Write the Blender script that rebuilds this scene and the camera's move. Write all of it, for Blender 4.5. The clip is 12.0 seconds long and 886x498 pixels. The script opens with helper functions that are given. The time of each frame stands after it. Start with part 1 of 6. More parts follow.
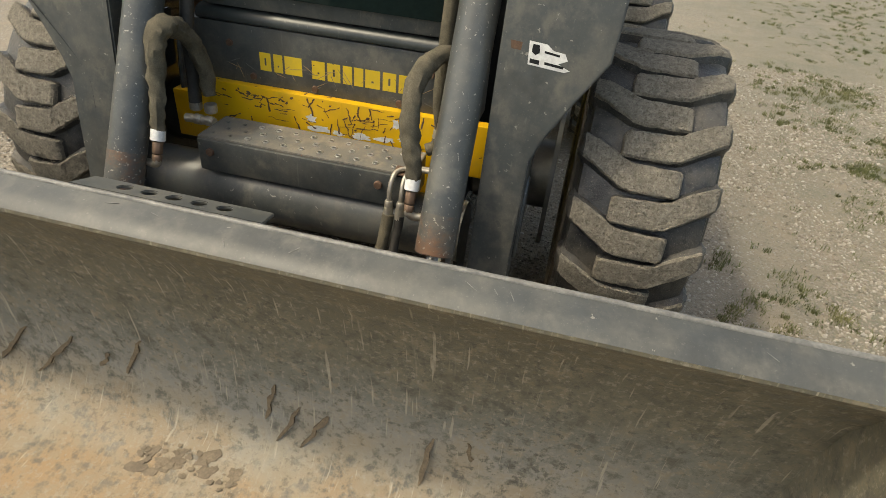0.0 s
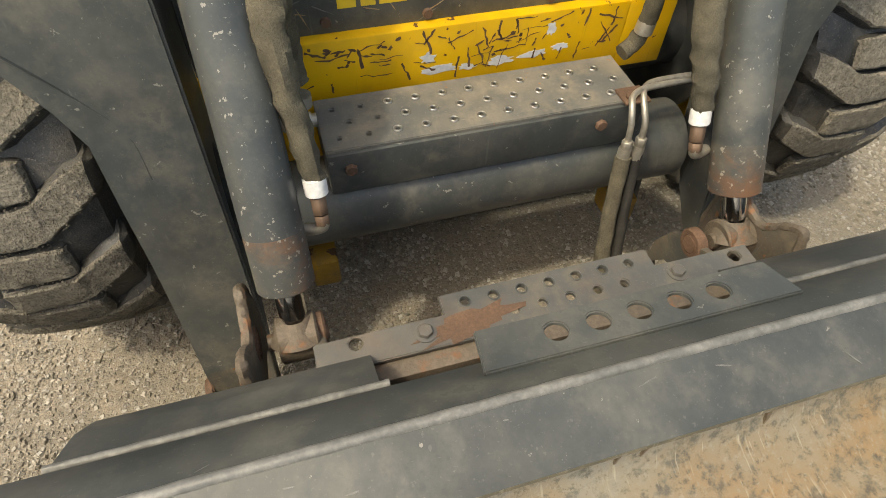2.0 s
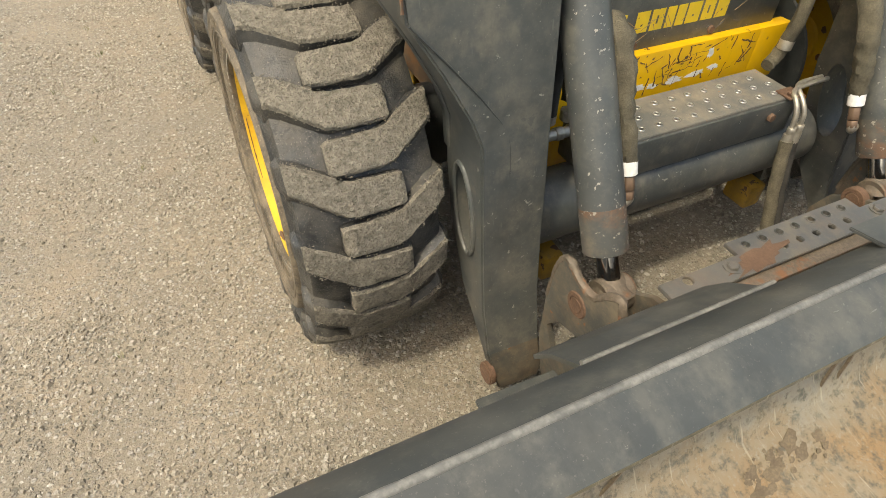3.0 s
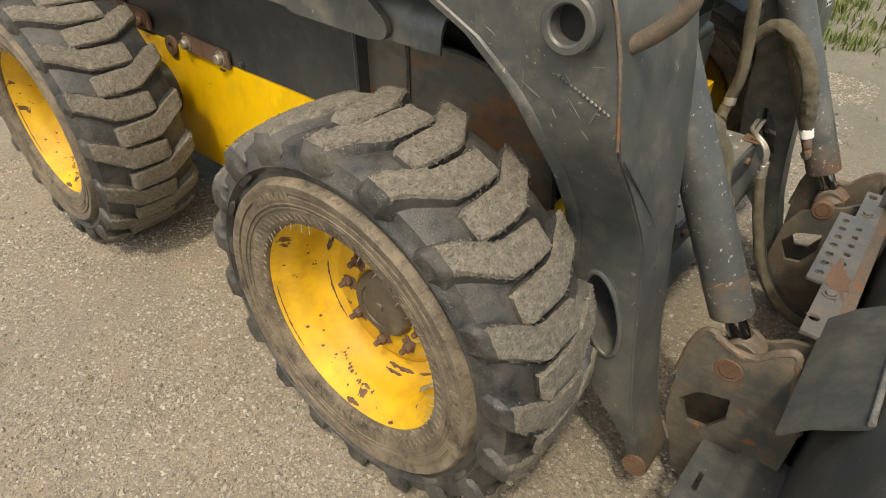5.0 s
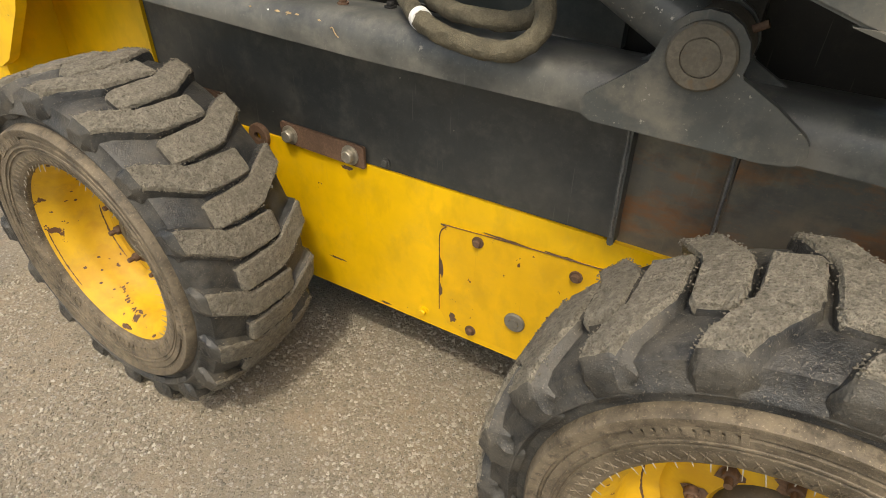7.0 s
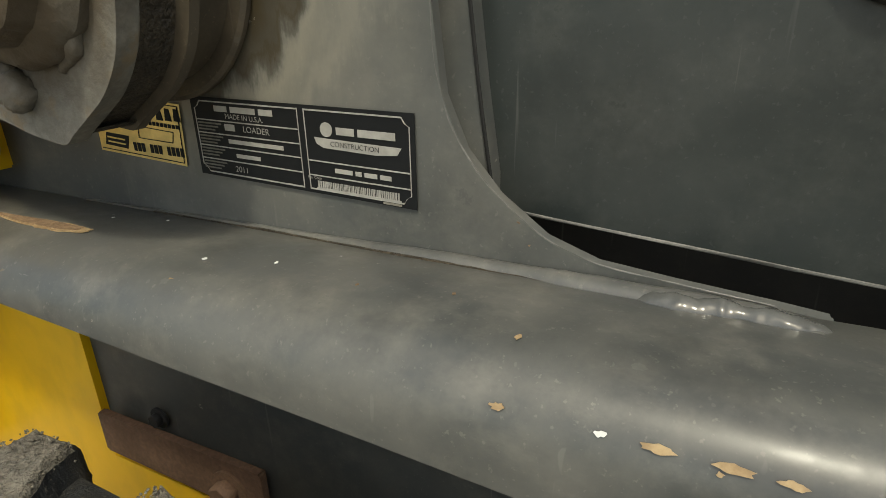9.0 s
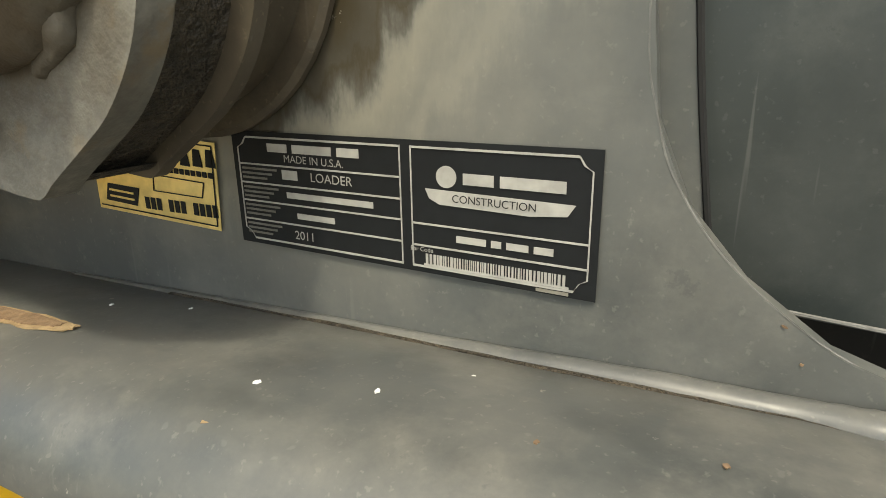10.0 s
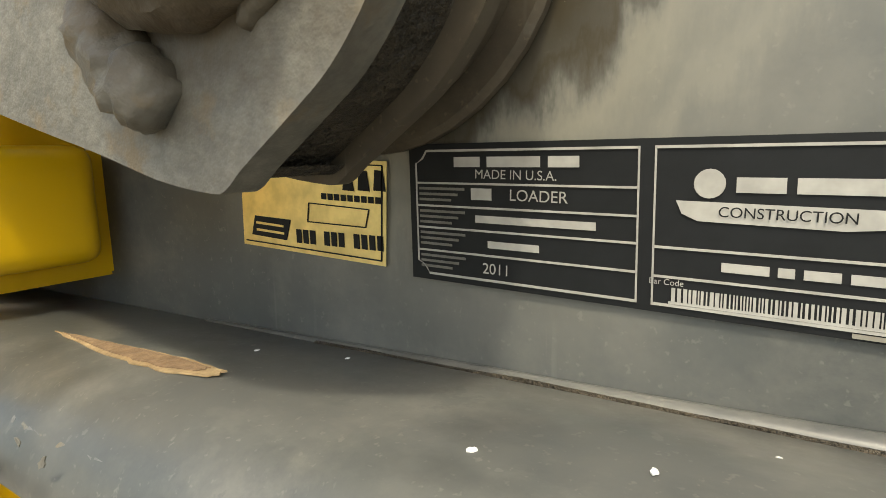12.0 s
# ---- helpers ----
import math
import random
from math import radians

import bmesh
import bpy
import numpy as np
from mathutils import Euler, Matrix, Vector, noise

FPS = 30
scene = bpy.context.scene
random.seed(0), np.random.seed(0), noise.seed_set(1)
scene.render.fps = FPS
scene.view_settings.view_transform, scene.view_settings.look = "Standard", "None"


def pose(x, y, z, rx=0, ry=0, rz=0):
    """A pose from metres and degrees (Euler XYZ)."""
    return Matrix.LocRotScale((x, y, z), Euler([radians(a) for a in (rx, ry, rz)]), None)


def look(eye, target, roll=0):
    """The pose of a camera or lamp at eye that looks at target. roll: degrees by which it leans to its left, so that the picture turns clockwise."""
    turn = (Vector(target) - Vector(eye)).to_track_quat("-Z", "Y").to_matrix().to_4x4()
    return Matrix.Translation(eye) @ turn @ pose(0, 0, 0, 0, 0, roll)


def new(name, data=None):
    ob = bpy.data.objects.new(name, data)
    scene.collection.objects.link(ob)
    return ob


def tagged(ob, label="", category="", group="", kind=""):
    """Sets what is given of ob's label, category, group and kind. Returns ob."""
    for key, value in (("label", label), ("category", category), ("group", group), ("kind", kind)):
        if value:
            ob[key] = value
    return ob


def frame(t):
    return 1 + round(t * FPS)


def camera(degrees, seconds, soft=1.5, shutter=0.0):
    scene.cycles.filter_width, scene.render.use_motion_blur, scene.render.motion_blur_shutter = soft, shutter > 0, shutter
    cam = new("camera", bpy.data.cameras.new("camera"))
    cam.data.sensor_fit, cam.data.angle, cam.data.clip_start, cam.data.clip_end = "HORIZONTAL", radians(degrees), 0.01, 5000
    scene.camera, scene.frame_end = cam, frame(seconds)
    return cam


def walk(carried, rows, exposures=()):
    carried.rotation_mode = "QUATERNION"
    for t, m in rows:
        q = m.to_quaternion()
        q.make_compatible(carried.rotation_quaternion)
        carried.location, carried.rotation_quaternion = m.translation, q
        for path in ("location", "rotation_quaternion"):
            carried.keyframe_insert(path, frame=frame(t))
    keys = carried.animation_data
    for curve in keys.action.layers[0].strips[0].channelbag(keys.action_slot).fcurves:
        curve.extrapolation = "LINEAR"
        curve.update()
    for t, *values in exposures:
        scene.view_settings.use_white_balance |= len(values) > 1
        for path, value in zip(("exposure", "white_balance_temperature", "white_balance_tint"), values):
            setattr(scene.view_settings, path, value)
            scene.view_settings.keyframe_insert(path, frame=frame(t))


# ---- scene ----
cam = camera(73.9, 12.0, 0.4)
PATH = [
    (0, (0.608, -1.161, 1.214), (0.299, 0.452, 0.073), 5.6),
    (0.5, (0.483, -0.817, 1.229), (0.387, 0.616, -0.163), 2.0),
    (1, (0.276, -0.662, 1.251), (0.453, 0.501, -0.366), 2.7),
    (1.5, (0.018, -0.691, 1.236), (0.294, 0.447, -0.385), 2.8),
    (2, (-0.296, -0.68, 1.194), (0.096, 0.494, -0.377), 2.7),
    (2.5, (-0.659, -0.699, 1.196), (-0.144, 0.539, -0.287), 2.2),
    (3, (-0.976, -0.708, 1.23), (-0.323, 0.562, -0.17), 2.3),
    (3.5, (-1.158, -0.599, 1.207), (-0.364, 0.661, -0.128), 2.6),
    (3.7, (-1.21, -0.552, 1.21), (-0.353, 0.691, -0.102), 2.7),
    (5.3, (-1.39, -0.148, 1.271), (-0.083, 0.806, 0.096), 0.6),
    (5.5, (-1.379, -0.063, 1.26), (-0.04, 0.845, 0.084), 0.7),
    (6, (-1.368, 0.121, 1.235), (-0.007, 0.969, 0.04), 1.0),
    (6.5, (-1.377, 0.351, 1.22), (-0.002, 1.172, 0.023), 1.0),
    (7, (-1.406, 0.596, 1.256), (0.009, 1.431, 0.116), 1.0),
    (7.2, (-1.397, 0.679, 1.267), (0.042, 1.525, 0.165), 0.9),
    (8.8, (-0.866, 1.399, 1.18), (0.778, 2.19, 0.362), -1.0),
    (9, (-0.769, 1.471, 1.159), (0.892, 2.274, 0.387), -1.0),
    (9.5, (-0.656, 1.564, 1.149), (1.046, 2.371, 0.479), -0.9),
    (10, (-0.672, 1.613, 1.126), (1.054, 2.433, 0.533), -0.9),
    (10.5, (-0.661, 1.625, 1.107), (1.072, 2.479, 0.589), -1.1),
    (11, (-0.632, 1.661, 1.078), (1.1, 2.564, 0.649), -1.1),
    (11.5, (-0.63, 1.681, 1.083), (1.084, 2.655, 0.746), -1.1),
    (12, (-0.652, 1.695, 1.089), (1.011, 2.76, 0.776), -1.5),
]
walk(cam, [(t, look(eye, target, roll)) for t, eye, target, roll in PATH], [(0.0, 0.2, 7900, 4), (1.0, 0.3, 7900, 4), (1.6, 0.35, 7900, 4), (3.0, 0.45, 7800, 4), (3.7, 0.36, 7800, 4), (5.3, 0.13, 7750, 6),
     (7.2, 0.05, 7700, 6), (8.8, -0.35, 7200, 0), (9.2, -0.05, 7200, 0), (9.6, 0.25, 7250, 0), (10.4, 0.43, 7300, 0), (12.0, 0.5, 7400, 1)])

# ---- light ----
world = bpy.data.worlds.new("sky")
scene.world = world
world.use_nodes = True
wn = world.node_tree
sky = wn.nodes.new("ShaderNodeTexSky")
sky.sky_type, sky.sun_disc = "NISHITA", False
SUN_ELEV, SUN_FROM = radians(61), radians(204)
sky.sun_elevation, sky.sun_rotation = SUN_ELEV, radians(-114)
sky.air_density, sky.dust_density = 1.0, 4.0
wn.nodes["Background"].inputs["Strength"].default_value = 0.26
wn.links.new(sky.outputs[0], wn.nodes["Background"].inputs[0])
sun_data = bpy.data.lights.new("sun", "SUN")
sun_data.energy, sun_data.angle, sun_data.color = 1.95, radians(3.5), (1.0, 0.96, 0.89)
sun = new("sun", sun_data)
sun_way = Vector((math.cos(SUN_ELEV) * math.cos(SUN_FROM), math.cos(SUN_ELEV) * math.sin(SUN_FROM), math.sin(SUN_ELEV)))
sun.matrix_world = look(sun_way * 20, (0, 0, 0))

# ---- materials ----
def nodes_of(name):
    m = bpy.data.materials.new(name)
    m.use_nodes = True
    t = m.node_tree
    return m, t, t.nodes["Principled BSDF"]


def coords(t):
    return t.nodes.new("ShaderNodeNewGeometry").outputs["Position"]


def noise_of(t, pos, scale, detail=4.0, rough=0.6, stretch=None, kind="ShaderNodeTexNoise"):
    if stretch:
        mp = t.nodes.new("ShaderNodeMapping")
        mp.inputs["Scale"].default_value = stretch
        t.links.new(pos, mp.inputs[0])
        pos = mp.outputs[0]
    n = t.nodes.new(kind)
    n.inputs["Scale"].default_value = scale
    if kind == "ShaderNodeTexNoise":
        n.inputs["Detail"].default_value, n.inputs["Roughness"].default_value = detail, rough
    t.links.new(pos, n.inputs["Vector"])
    return n


def ramp(t, fac, stops):
    r = t.nodes.new("ShaderNodeValToRGB")
    e = r.color_ramp.elements
    while len(e) < len(stops):
        e.new(0.5)
    for el, (p, c) in zip(e, stops):
        el.position = p
        el.color = (c, c, c, 1) if isinstance(c, (int, float)) else (*c, 1)
    t.links.new(fac, r.inputs[0])
    return r.outputs[0]


def mixed(t, fac, a, b):
    m = t.nodes.new("ShaderNodeMix")
    m.data_type = "RGBA"
    for sock, v in ((m.inputs[0], fac), (m.inputs[6], a), (m.inputs[7], b)):
        if isinstance(v, bpy.types.NodeSocket):
            t.links.new(v, sock)
        else:
            sock.default_value = v if isinstance(v, (int, float)) else (*v, 1)
    return m.outputs[2]


def bumped(t, p, height, strength, dist=0.002, over=None):
    b = t.nodes.new("ShaderNodeBump")
    b.inputs["Strength"].default_value, b.inputs["Distance"].default_value = strength, dist
    t.links.new(height, b.inputs["Height"])
    if over:
        t.links.new(over, b.inputs["Normal"])
    t.links.new(b.outputs[0], p.inputs["Normal"])
    return b.outputs[0]


def paint(name, base, dust, dust_amount, chip, chip_amount, rough=0.42, streaks=0.0, chip_scale=38.0, metal=0.0, scratch=(0.30, 0.29, 0.26), stain=None, cloud=0.0, film=None):
    """Worn paint: two scales of tone, a film of dust, scratches and chips down to another colour."""
    m, t, p = nodes_of(name)
    pos = coords(t)
    tone = noise_of(t, pos, 3.0, 5)
    fine = noise_of(t, pos, 60.0, 3)
    col = mixed(t, ramp(t, tone.outputs[0], [(0.3, 0.0), (0.7, 1.0)]), [c * 0.78 for c in base], [min(1, c * 1.18) for c in base])
    blur = noise_of(t, pos, 17.0, 4, 0.55, (1.0, 1.0, 0.6))
    col = mixed(t, ramp(t, blur.outputs[0], [(0.35, 0.30), (0.5, 0.0)]), col, [c * 0.6 for c in base])
    dn = noise_of(t, pos, 6.5, 8, 0.7)
    dmask = ramp(t, dn.outputs[0], [(0.62 - 0.25 * dust_amount, 0.0), (0.95 - 0.2 * dust_amount, min(1.0, dust_amount))])
    col = mixed(t, dmask, col, dust)
    spk = noise_of(t, pos, 260.0, 2)
    smask = ramp(t, spk.outputs[0], [(0.64, 0.0), (0.72, 0.45 * dust_amount)])
    col = mixed(t, smask, col, [min(1, d * 1.25) for d in dust])
    if streaks:
        st = noise_of(t, pos, 24.0, 4, 0.7, (0.35, 0.35, 3.0))
        col = mixed(t, ramp(t, st.outputs[0], [(0.55, 0.0), (0.72, streaks)]), col, dust)
    # fine scratches: threads of a strongly stretched noise, each set turned its own way
    for sc, turn, amount in ((150.0, (0.5, 0.35, 0.0), 0.13), (110.0, (-0.9, 0.2, 0.6), 0.11)):
        mp = t.nodes.new("ShaderNodeMapping")
        mp.inputs["Rotation"].default_value, mp.inputs["Scale"].default_value = turn, (1.0, 1.0, 0.045)
        t.links.new(pos, mp.inputs[0])
        ln = noise_of(t, mp.outputs[0], sc, 2, 0.5)
        col = mixed(t, ramp(t, ln.outputs[0], [(0.715, 0.0), (0.75, amount)]), col, scratch)
    wipe = noise_of(t, pos, 30.0, 7, 0.72, (1.0, 0.5, 1.0))
    col = mixed(t, ramp(t, wipe.outputs[0], [(0.55, 0.0), (0.66, 0.22 * dust_amount)]), col, [min(1, d * 1.15) for d in dust])
    # broad smudges, and the tide marks of dried water
    sm = noise_of(t, pos, 14.0, 7, 0.68)
    col = mixed(t, ramp(t, sm.outputs[0], [(0.50, 0.0), (0.58, 0.30 * dust_amount), (0.65, 0.70 * dust_amount), (0.675, 0.2 * dust_amount)]), col, dust)
    if film:
        # thin rust that blooms in streaks
        fr = noise_of(t, pos, 5.5, 7, 0.7, (1.0, 0.6, 1.5))
        col = mixed(t, ramp(t, fr.outputs[0], [(0.50, 0.0), (0.60, film[1])]), col, film[0])
    if cloud:
        # drifting dark and pale clouds of wiped dirt
        cl = noise_of(t, pos, 9.0, 6, 0.62, (1.3, 0.8, 1.0))
        col = mixed(t, ramp(t, cl.outputs[0], [(0.34, cloud), (0.47, 0.0)]), col, [c * 0.5 for c in base])
        col = mixed(t, ramp(t, cl.outputs[0], [(0.56, 0.0), (0.66, cloud)]), col, [min(1, d * 1.1) for d in dust])
    if stain:
        # grease that has crept out round one spot, with a pale tide mark beyond it
        spot, reach, colour, pale = stain
        dist = t.nodes.new("ShaderNodeVectorMath")
        dist.operation, dist.inputs[1].default_value = "DISTANCE", spot
        t.links.new(pos, dist.inputs[0])
        wave = noise_of(t, pos, 14.0, 6, 0.65, (1.0, 1.6, 0.6))
        far = t.nodes.new("ShaderNodeMath")
        far.operation, far.inputs[1].default_value = "MULTIPLY_ADD", reach
        t.links.new(wave.outputs[0], far.inputs[0])
        t.links.new(dist.outputs["Value"], far.inputs[2])
        col = mixed(t, ramp(t, far.outputs[0], [(reach * 1.62, 0.0), (reach * 1.74, 0.8), (reach * 1.95, 0.4), (reach * 2.05, 0.6), (reach * 2.2, 0.2), (reach * 2.7, 0.0)]), col, pale)
        col = mixed(t, ramp(t, far.outputs[0], [(reach * 1.3, 0.92), (reach * 1.52, 0.6), (reach * 1.56, 0.85), (reach * 1.68, 0.0)]), col, colour)
    cn = noise_of(t, pos, chip_scale, 6, 0.62)
    cmask = ramp(t, cn.outputs[0], [(0.73 - 0.06 * chip_amount, 0.0), (0.745 - 0.06 * chip_amount, 1.0 if chip_amount else 0.0)])
    col = mixed(t, cmask, col, chip)
    t.links.new(col, p.inputs["Base Color"])
    rr = mixed(t, dmask, (rough, rough, rough), (0.75, 0.75, 0.75))
    t.links.new(rr, p.inputs["Roughness"])
    p.inputs["Metallic"].default_value = metal
    b = bumped(t, p, fine.outputs[0], 0.12, 0.001)
    if chip_amount:
        inv = t.nodes.new("ShaderNodeInvert")
        t.links.new(cmask, inv.inputs["Color"])
        bumped(t, p, inv.outputs[0], 0.35, 0.0008, b)
    return m


def rough_stuff(name, lo, hi, scale, rough=0.85, bump=0.5, fine=180.0, metal=0.0, dist=0.003, spots=None, grease=None):
    m, t, p = nodes_of(name)
    pos = coords(t)
    a, b = noise_of(t, pos, scale, 6, 0.65), noise_of(t, pos, fine, 3)
    col = mixed(t, ramp(t, a.outputs[0], [(0.3, 0.0), (0.7, 1.0)]), lo, hi)
    col = mixed(t, ramp(t, b.outputs[0], [(0.42, 0.35), (0.62, 0.0)]), col, [c * 0.55 for c in lo])
    if spots:
        sp = noise_of(t, pos, scale * 2.3, 5)
        col = mixed(t, ramp(t, sp.outputs[0], [(0.56, 0.0), (0.66, 0.85)]), col, spots)
    if grease:
        # old grease that has spread unevenly round one spot
        spot, reach, colour = grease
        away = t.nodes.new("ShaderNodeVectorMath")
        away.operation, away.inputs[1].default_value = "DISTANCE", spot
        t.links.new(pos, away.inputs[0])
        far = t.nodes.new("ShaderNodeMath")
        far.operation, far.inputs[1].default_value = "MULTIPLY_ADD", reach
        t.links.new(noise_of(t, pos, 22.0, 6, 0.65).outputs[0], far.inputs[0])
        t.links.new(away.outputs["Value"], far.inputs[2])
        col = mixed(t, ramp(t, far.outputs[0], [(reach * 1.2, 0.9), (reach * 1.6, 0.0)]), col, colour)
    t.links.new(col, p.inputs["Base Color"])
    p.inputs["Roughness"].default_value, p.inputs["Metallic"].default_value = rough, metal
    h = bumped(t, p, b.outputs[0], bump, dist)
    bumped(t, p, a.outputs[0], bump * 0.6, dist * 3, h)
    return m


def plain(name, col, rough=0.5, metal=0.0):
    m, t, p = nodes_of(name)
    n = noise_of(t, coords(t), 90.0, 3)
    c = mixed(t, ramp(t, n.outputs[0], [(0.35, 0.0), (0.65, 1.0)]), [v * 0.85 for v in col], [min(1, v * 1.1) for v in col])
    t.links.new(c, p.inputs["Base Color"])
    p.inputs["Roughness"].default_value, p.inputs["Metallic"].default_value = rough, metal
    return m


M_CYL = paint("speckled_cylinder_paint", (0.064, 0.070, 0.070), (0.17, 0.16, 0.132), 0.5, (0.30, 0.285, 0.25), 1.5, 0.38, 0.0, 105.0, cloud=0.3)
M_CYL_END = paint("rust_stained_cylinder_paint", (0.064, 0.068, 0.066), (0.18, 0.15, 0.11), 0.7, (0.27, 0.25, 0.21), 1.9, 0.45, 0.0, 90.0, cloud=0.3, film=((0.17, 0.085, 0.045), 0.8))
M_BUCKET = paint("bucket_charcoal_paint", (0.046, 0.051, 0.050), (0.130, 0.124, 0.104), 0.65, (0.20, 0.19, 0.165), 0.6, 0.48, 0.0, 75.0, cloud=0.3)
M_GREY_RUST = paint("rust_bitten_paint", (0.060, 0.062, 0.057), (0.165, 0.132, 0.090), 0.9, (0.19, 0.085, 0.034), 1.5, 0.55, 0.3, 26.0, cloud=0.65, film=((0.120, 0.072, 0.042), 0.35))
M_FENDER = paint("rust_streaked_paint", (0.112, 0.108, 0.095), (0.215, 0.175, 0.120), 0.85, (0.24, 0.110, 0.038), 0.5, 0.40, 0.25, 14.0, cloud=0.6, film=((0.26, 0.112, 0.034), 0.75))
M_GREY = paint("charcoal_paint", (0.060, 0.066, 0.065), (0.17, 0.155, 0.125), 0.6, (0.22, 0.21, 0.185), 1.1, 0.40, 0.0, 65.0, cloud=0.4)
M_GREY_DIRTY = paint("dirty_charcoal_paint", (0.110, 0.113, 0.107), (0.28, 0.24, 0.175), 0.8, (0.30, 0.13, 0.05), 0.6, 0.5, 0.25)
M_BODY = paint("body_charcoal_paint", (0.038, 0.042, 0.042), (0.115, 0.11, 0.094), 0.6, (0.20, 0.19, 0.16), 0.15, 0.38)
# near-black colour carries the shade of the cavities behind the arms
M_CAVITY_SHADE = paint("cavity_shade_black", (0.013, 0.013, 0.012), (0.045, 0.040, 0.032), 0.5, (0.08, 0.06, 0.04), 0.3, 0.5)
M_YELLOW = paint("yellow_paint", (0.78, 0.47, 0.012), (0.50, 0.34, 0.06), 0.25, (0.10, 0.045, 0.02), 0.15, 0.35, 0.0, 26.0, 0.0, (0.5, 0.32, 0.03))
M_RIM = paint("chipped_yellow_rim_paint", (0.60, 0.36, 0.012), (0.34, 0.21, 0.04), 0.6, (0.085, 0.038, 0.018), 1.35, 0.60, 0.0, 15.0, 0.0, (0.30, 0.17, 0.03), film=((0.40, 0.20, 0.012), 0.45))
M_YELLOW_WORN = paint("scratched_yellow_paint", (0.74, 0.43, 0.012), (0.42, 0.28, 0.06), 0.3, (0.10, 0.04, 0.02), 1.1, 0.4, 0.0, 34.0, 0.0, (0.12, 0.06, 0.02))
M_LINK = paint("greasy_brown_dust", (0.058, 0.047, 0.033), (0.16, 0.13, 0.088), 0.8, (0.22, 0.19, 0.14), 0.3, 0.55)
M_CAST = rough_stuff("dusty_cast_steel", (0.108, 0.103, 0.088), (0.225, 0.212, 0.175), 16, 0.6, 0.3, 170, 0.0, 0.003, (0.17, 0.13, 0.078), ((-0.545, 1.855, 1.190), 0.085, (0.070, 0.050, 0.028)))
M_PIN = rough_stuff("dusty_pin_steel", (0.085, 0.075, 0.058), (0.16, 0.142, 0.11), 18, 0.55, 0.2, 190, 0.2, 0.002, (0.12, 0.085, 0.05))
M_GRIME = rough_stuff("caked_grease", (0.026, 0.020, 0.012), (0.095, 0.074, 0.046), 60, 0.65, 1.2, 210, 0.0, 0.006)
M_PLATE = paint("worn_grey_plate", (0.085, 0.088, 0.086), (0.19, 0.155, 0.11), 0.6, (0.20, 0.11, 0.055), 0.7, 0.45, cloud=0.3, film=((0.17, 0.105, 0.062), 0.22))
M_LEDGE = paint("worn_ledge_paint", (0.064, 0.068, 0.066), (0.165, 0.158, 0.137), 0.8, (0.26, 0.24, 0.20), 0.5, 0.30, cloud=0.5)
M_UPRIGHT = paint("grease_stained_paint", (0.085, 0.090, 0.087), (0.175, 0.170, 0.150), 0.75, (0.28, 0.26, 0.22), 0.3, 0.34, cloud=0.35, stain=((-0.424, 1.845, 1.205), 0.10, (0.055, 0.042, 0.021), (0.270, 0.255, 0.205)))
M_DOOR = paint("dark_door_paint", (0.027, 0.033, 0.032), (0.085, 0.088, 0.08), 0.5, (0.20, 0.19, 0.17), 0.2, 0.36)
M_TAN = rough_stuff("tan_primer", (0.30, 0.20, 0.10), (0.45, 0.33, 0.18), 60, 0.7, 0.2)
M_PRIMER = rough_stuff("brown_primer", (0.17, 0.105, 0.06), (0.30, 0.20, 0.115), 45, 0.6, 0.2)
M_HAIR = plain("rubber_hair", (0.24, 0.225, 0.19), 0.8)
M_FOOT = paint("rusted_yellow_paint", (0.40, 0.24, 0.02), (0.12, 0.085, 0.05), 0.9, (0.075, 0.045, 0.028), 2.6, 0.6, 0.0, 22.0, cloud=0.6)
M_RUST = rough_stuff("rust", (0.085, 0.048, 0.030), (0.17, 0.10, 0.062), 14, 0.8, 0.4)
M_RUSTY_STEEL = rough_stuff("rusty_steel", (0.10, 0.085, 0.065), (0.17, 0.13, 0.095), 11, 0.65, 0.4, 150, 0.2, 0.003, (0.20, 0.09, 0.04))


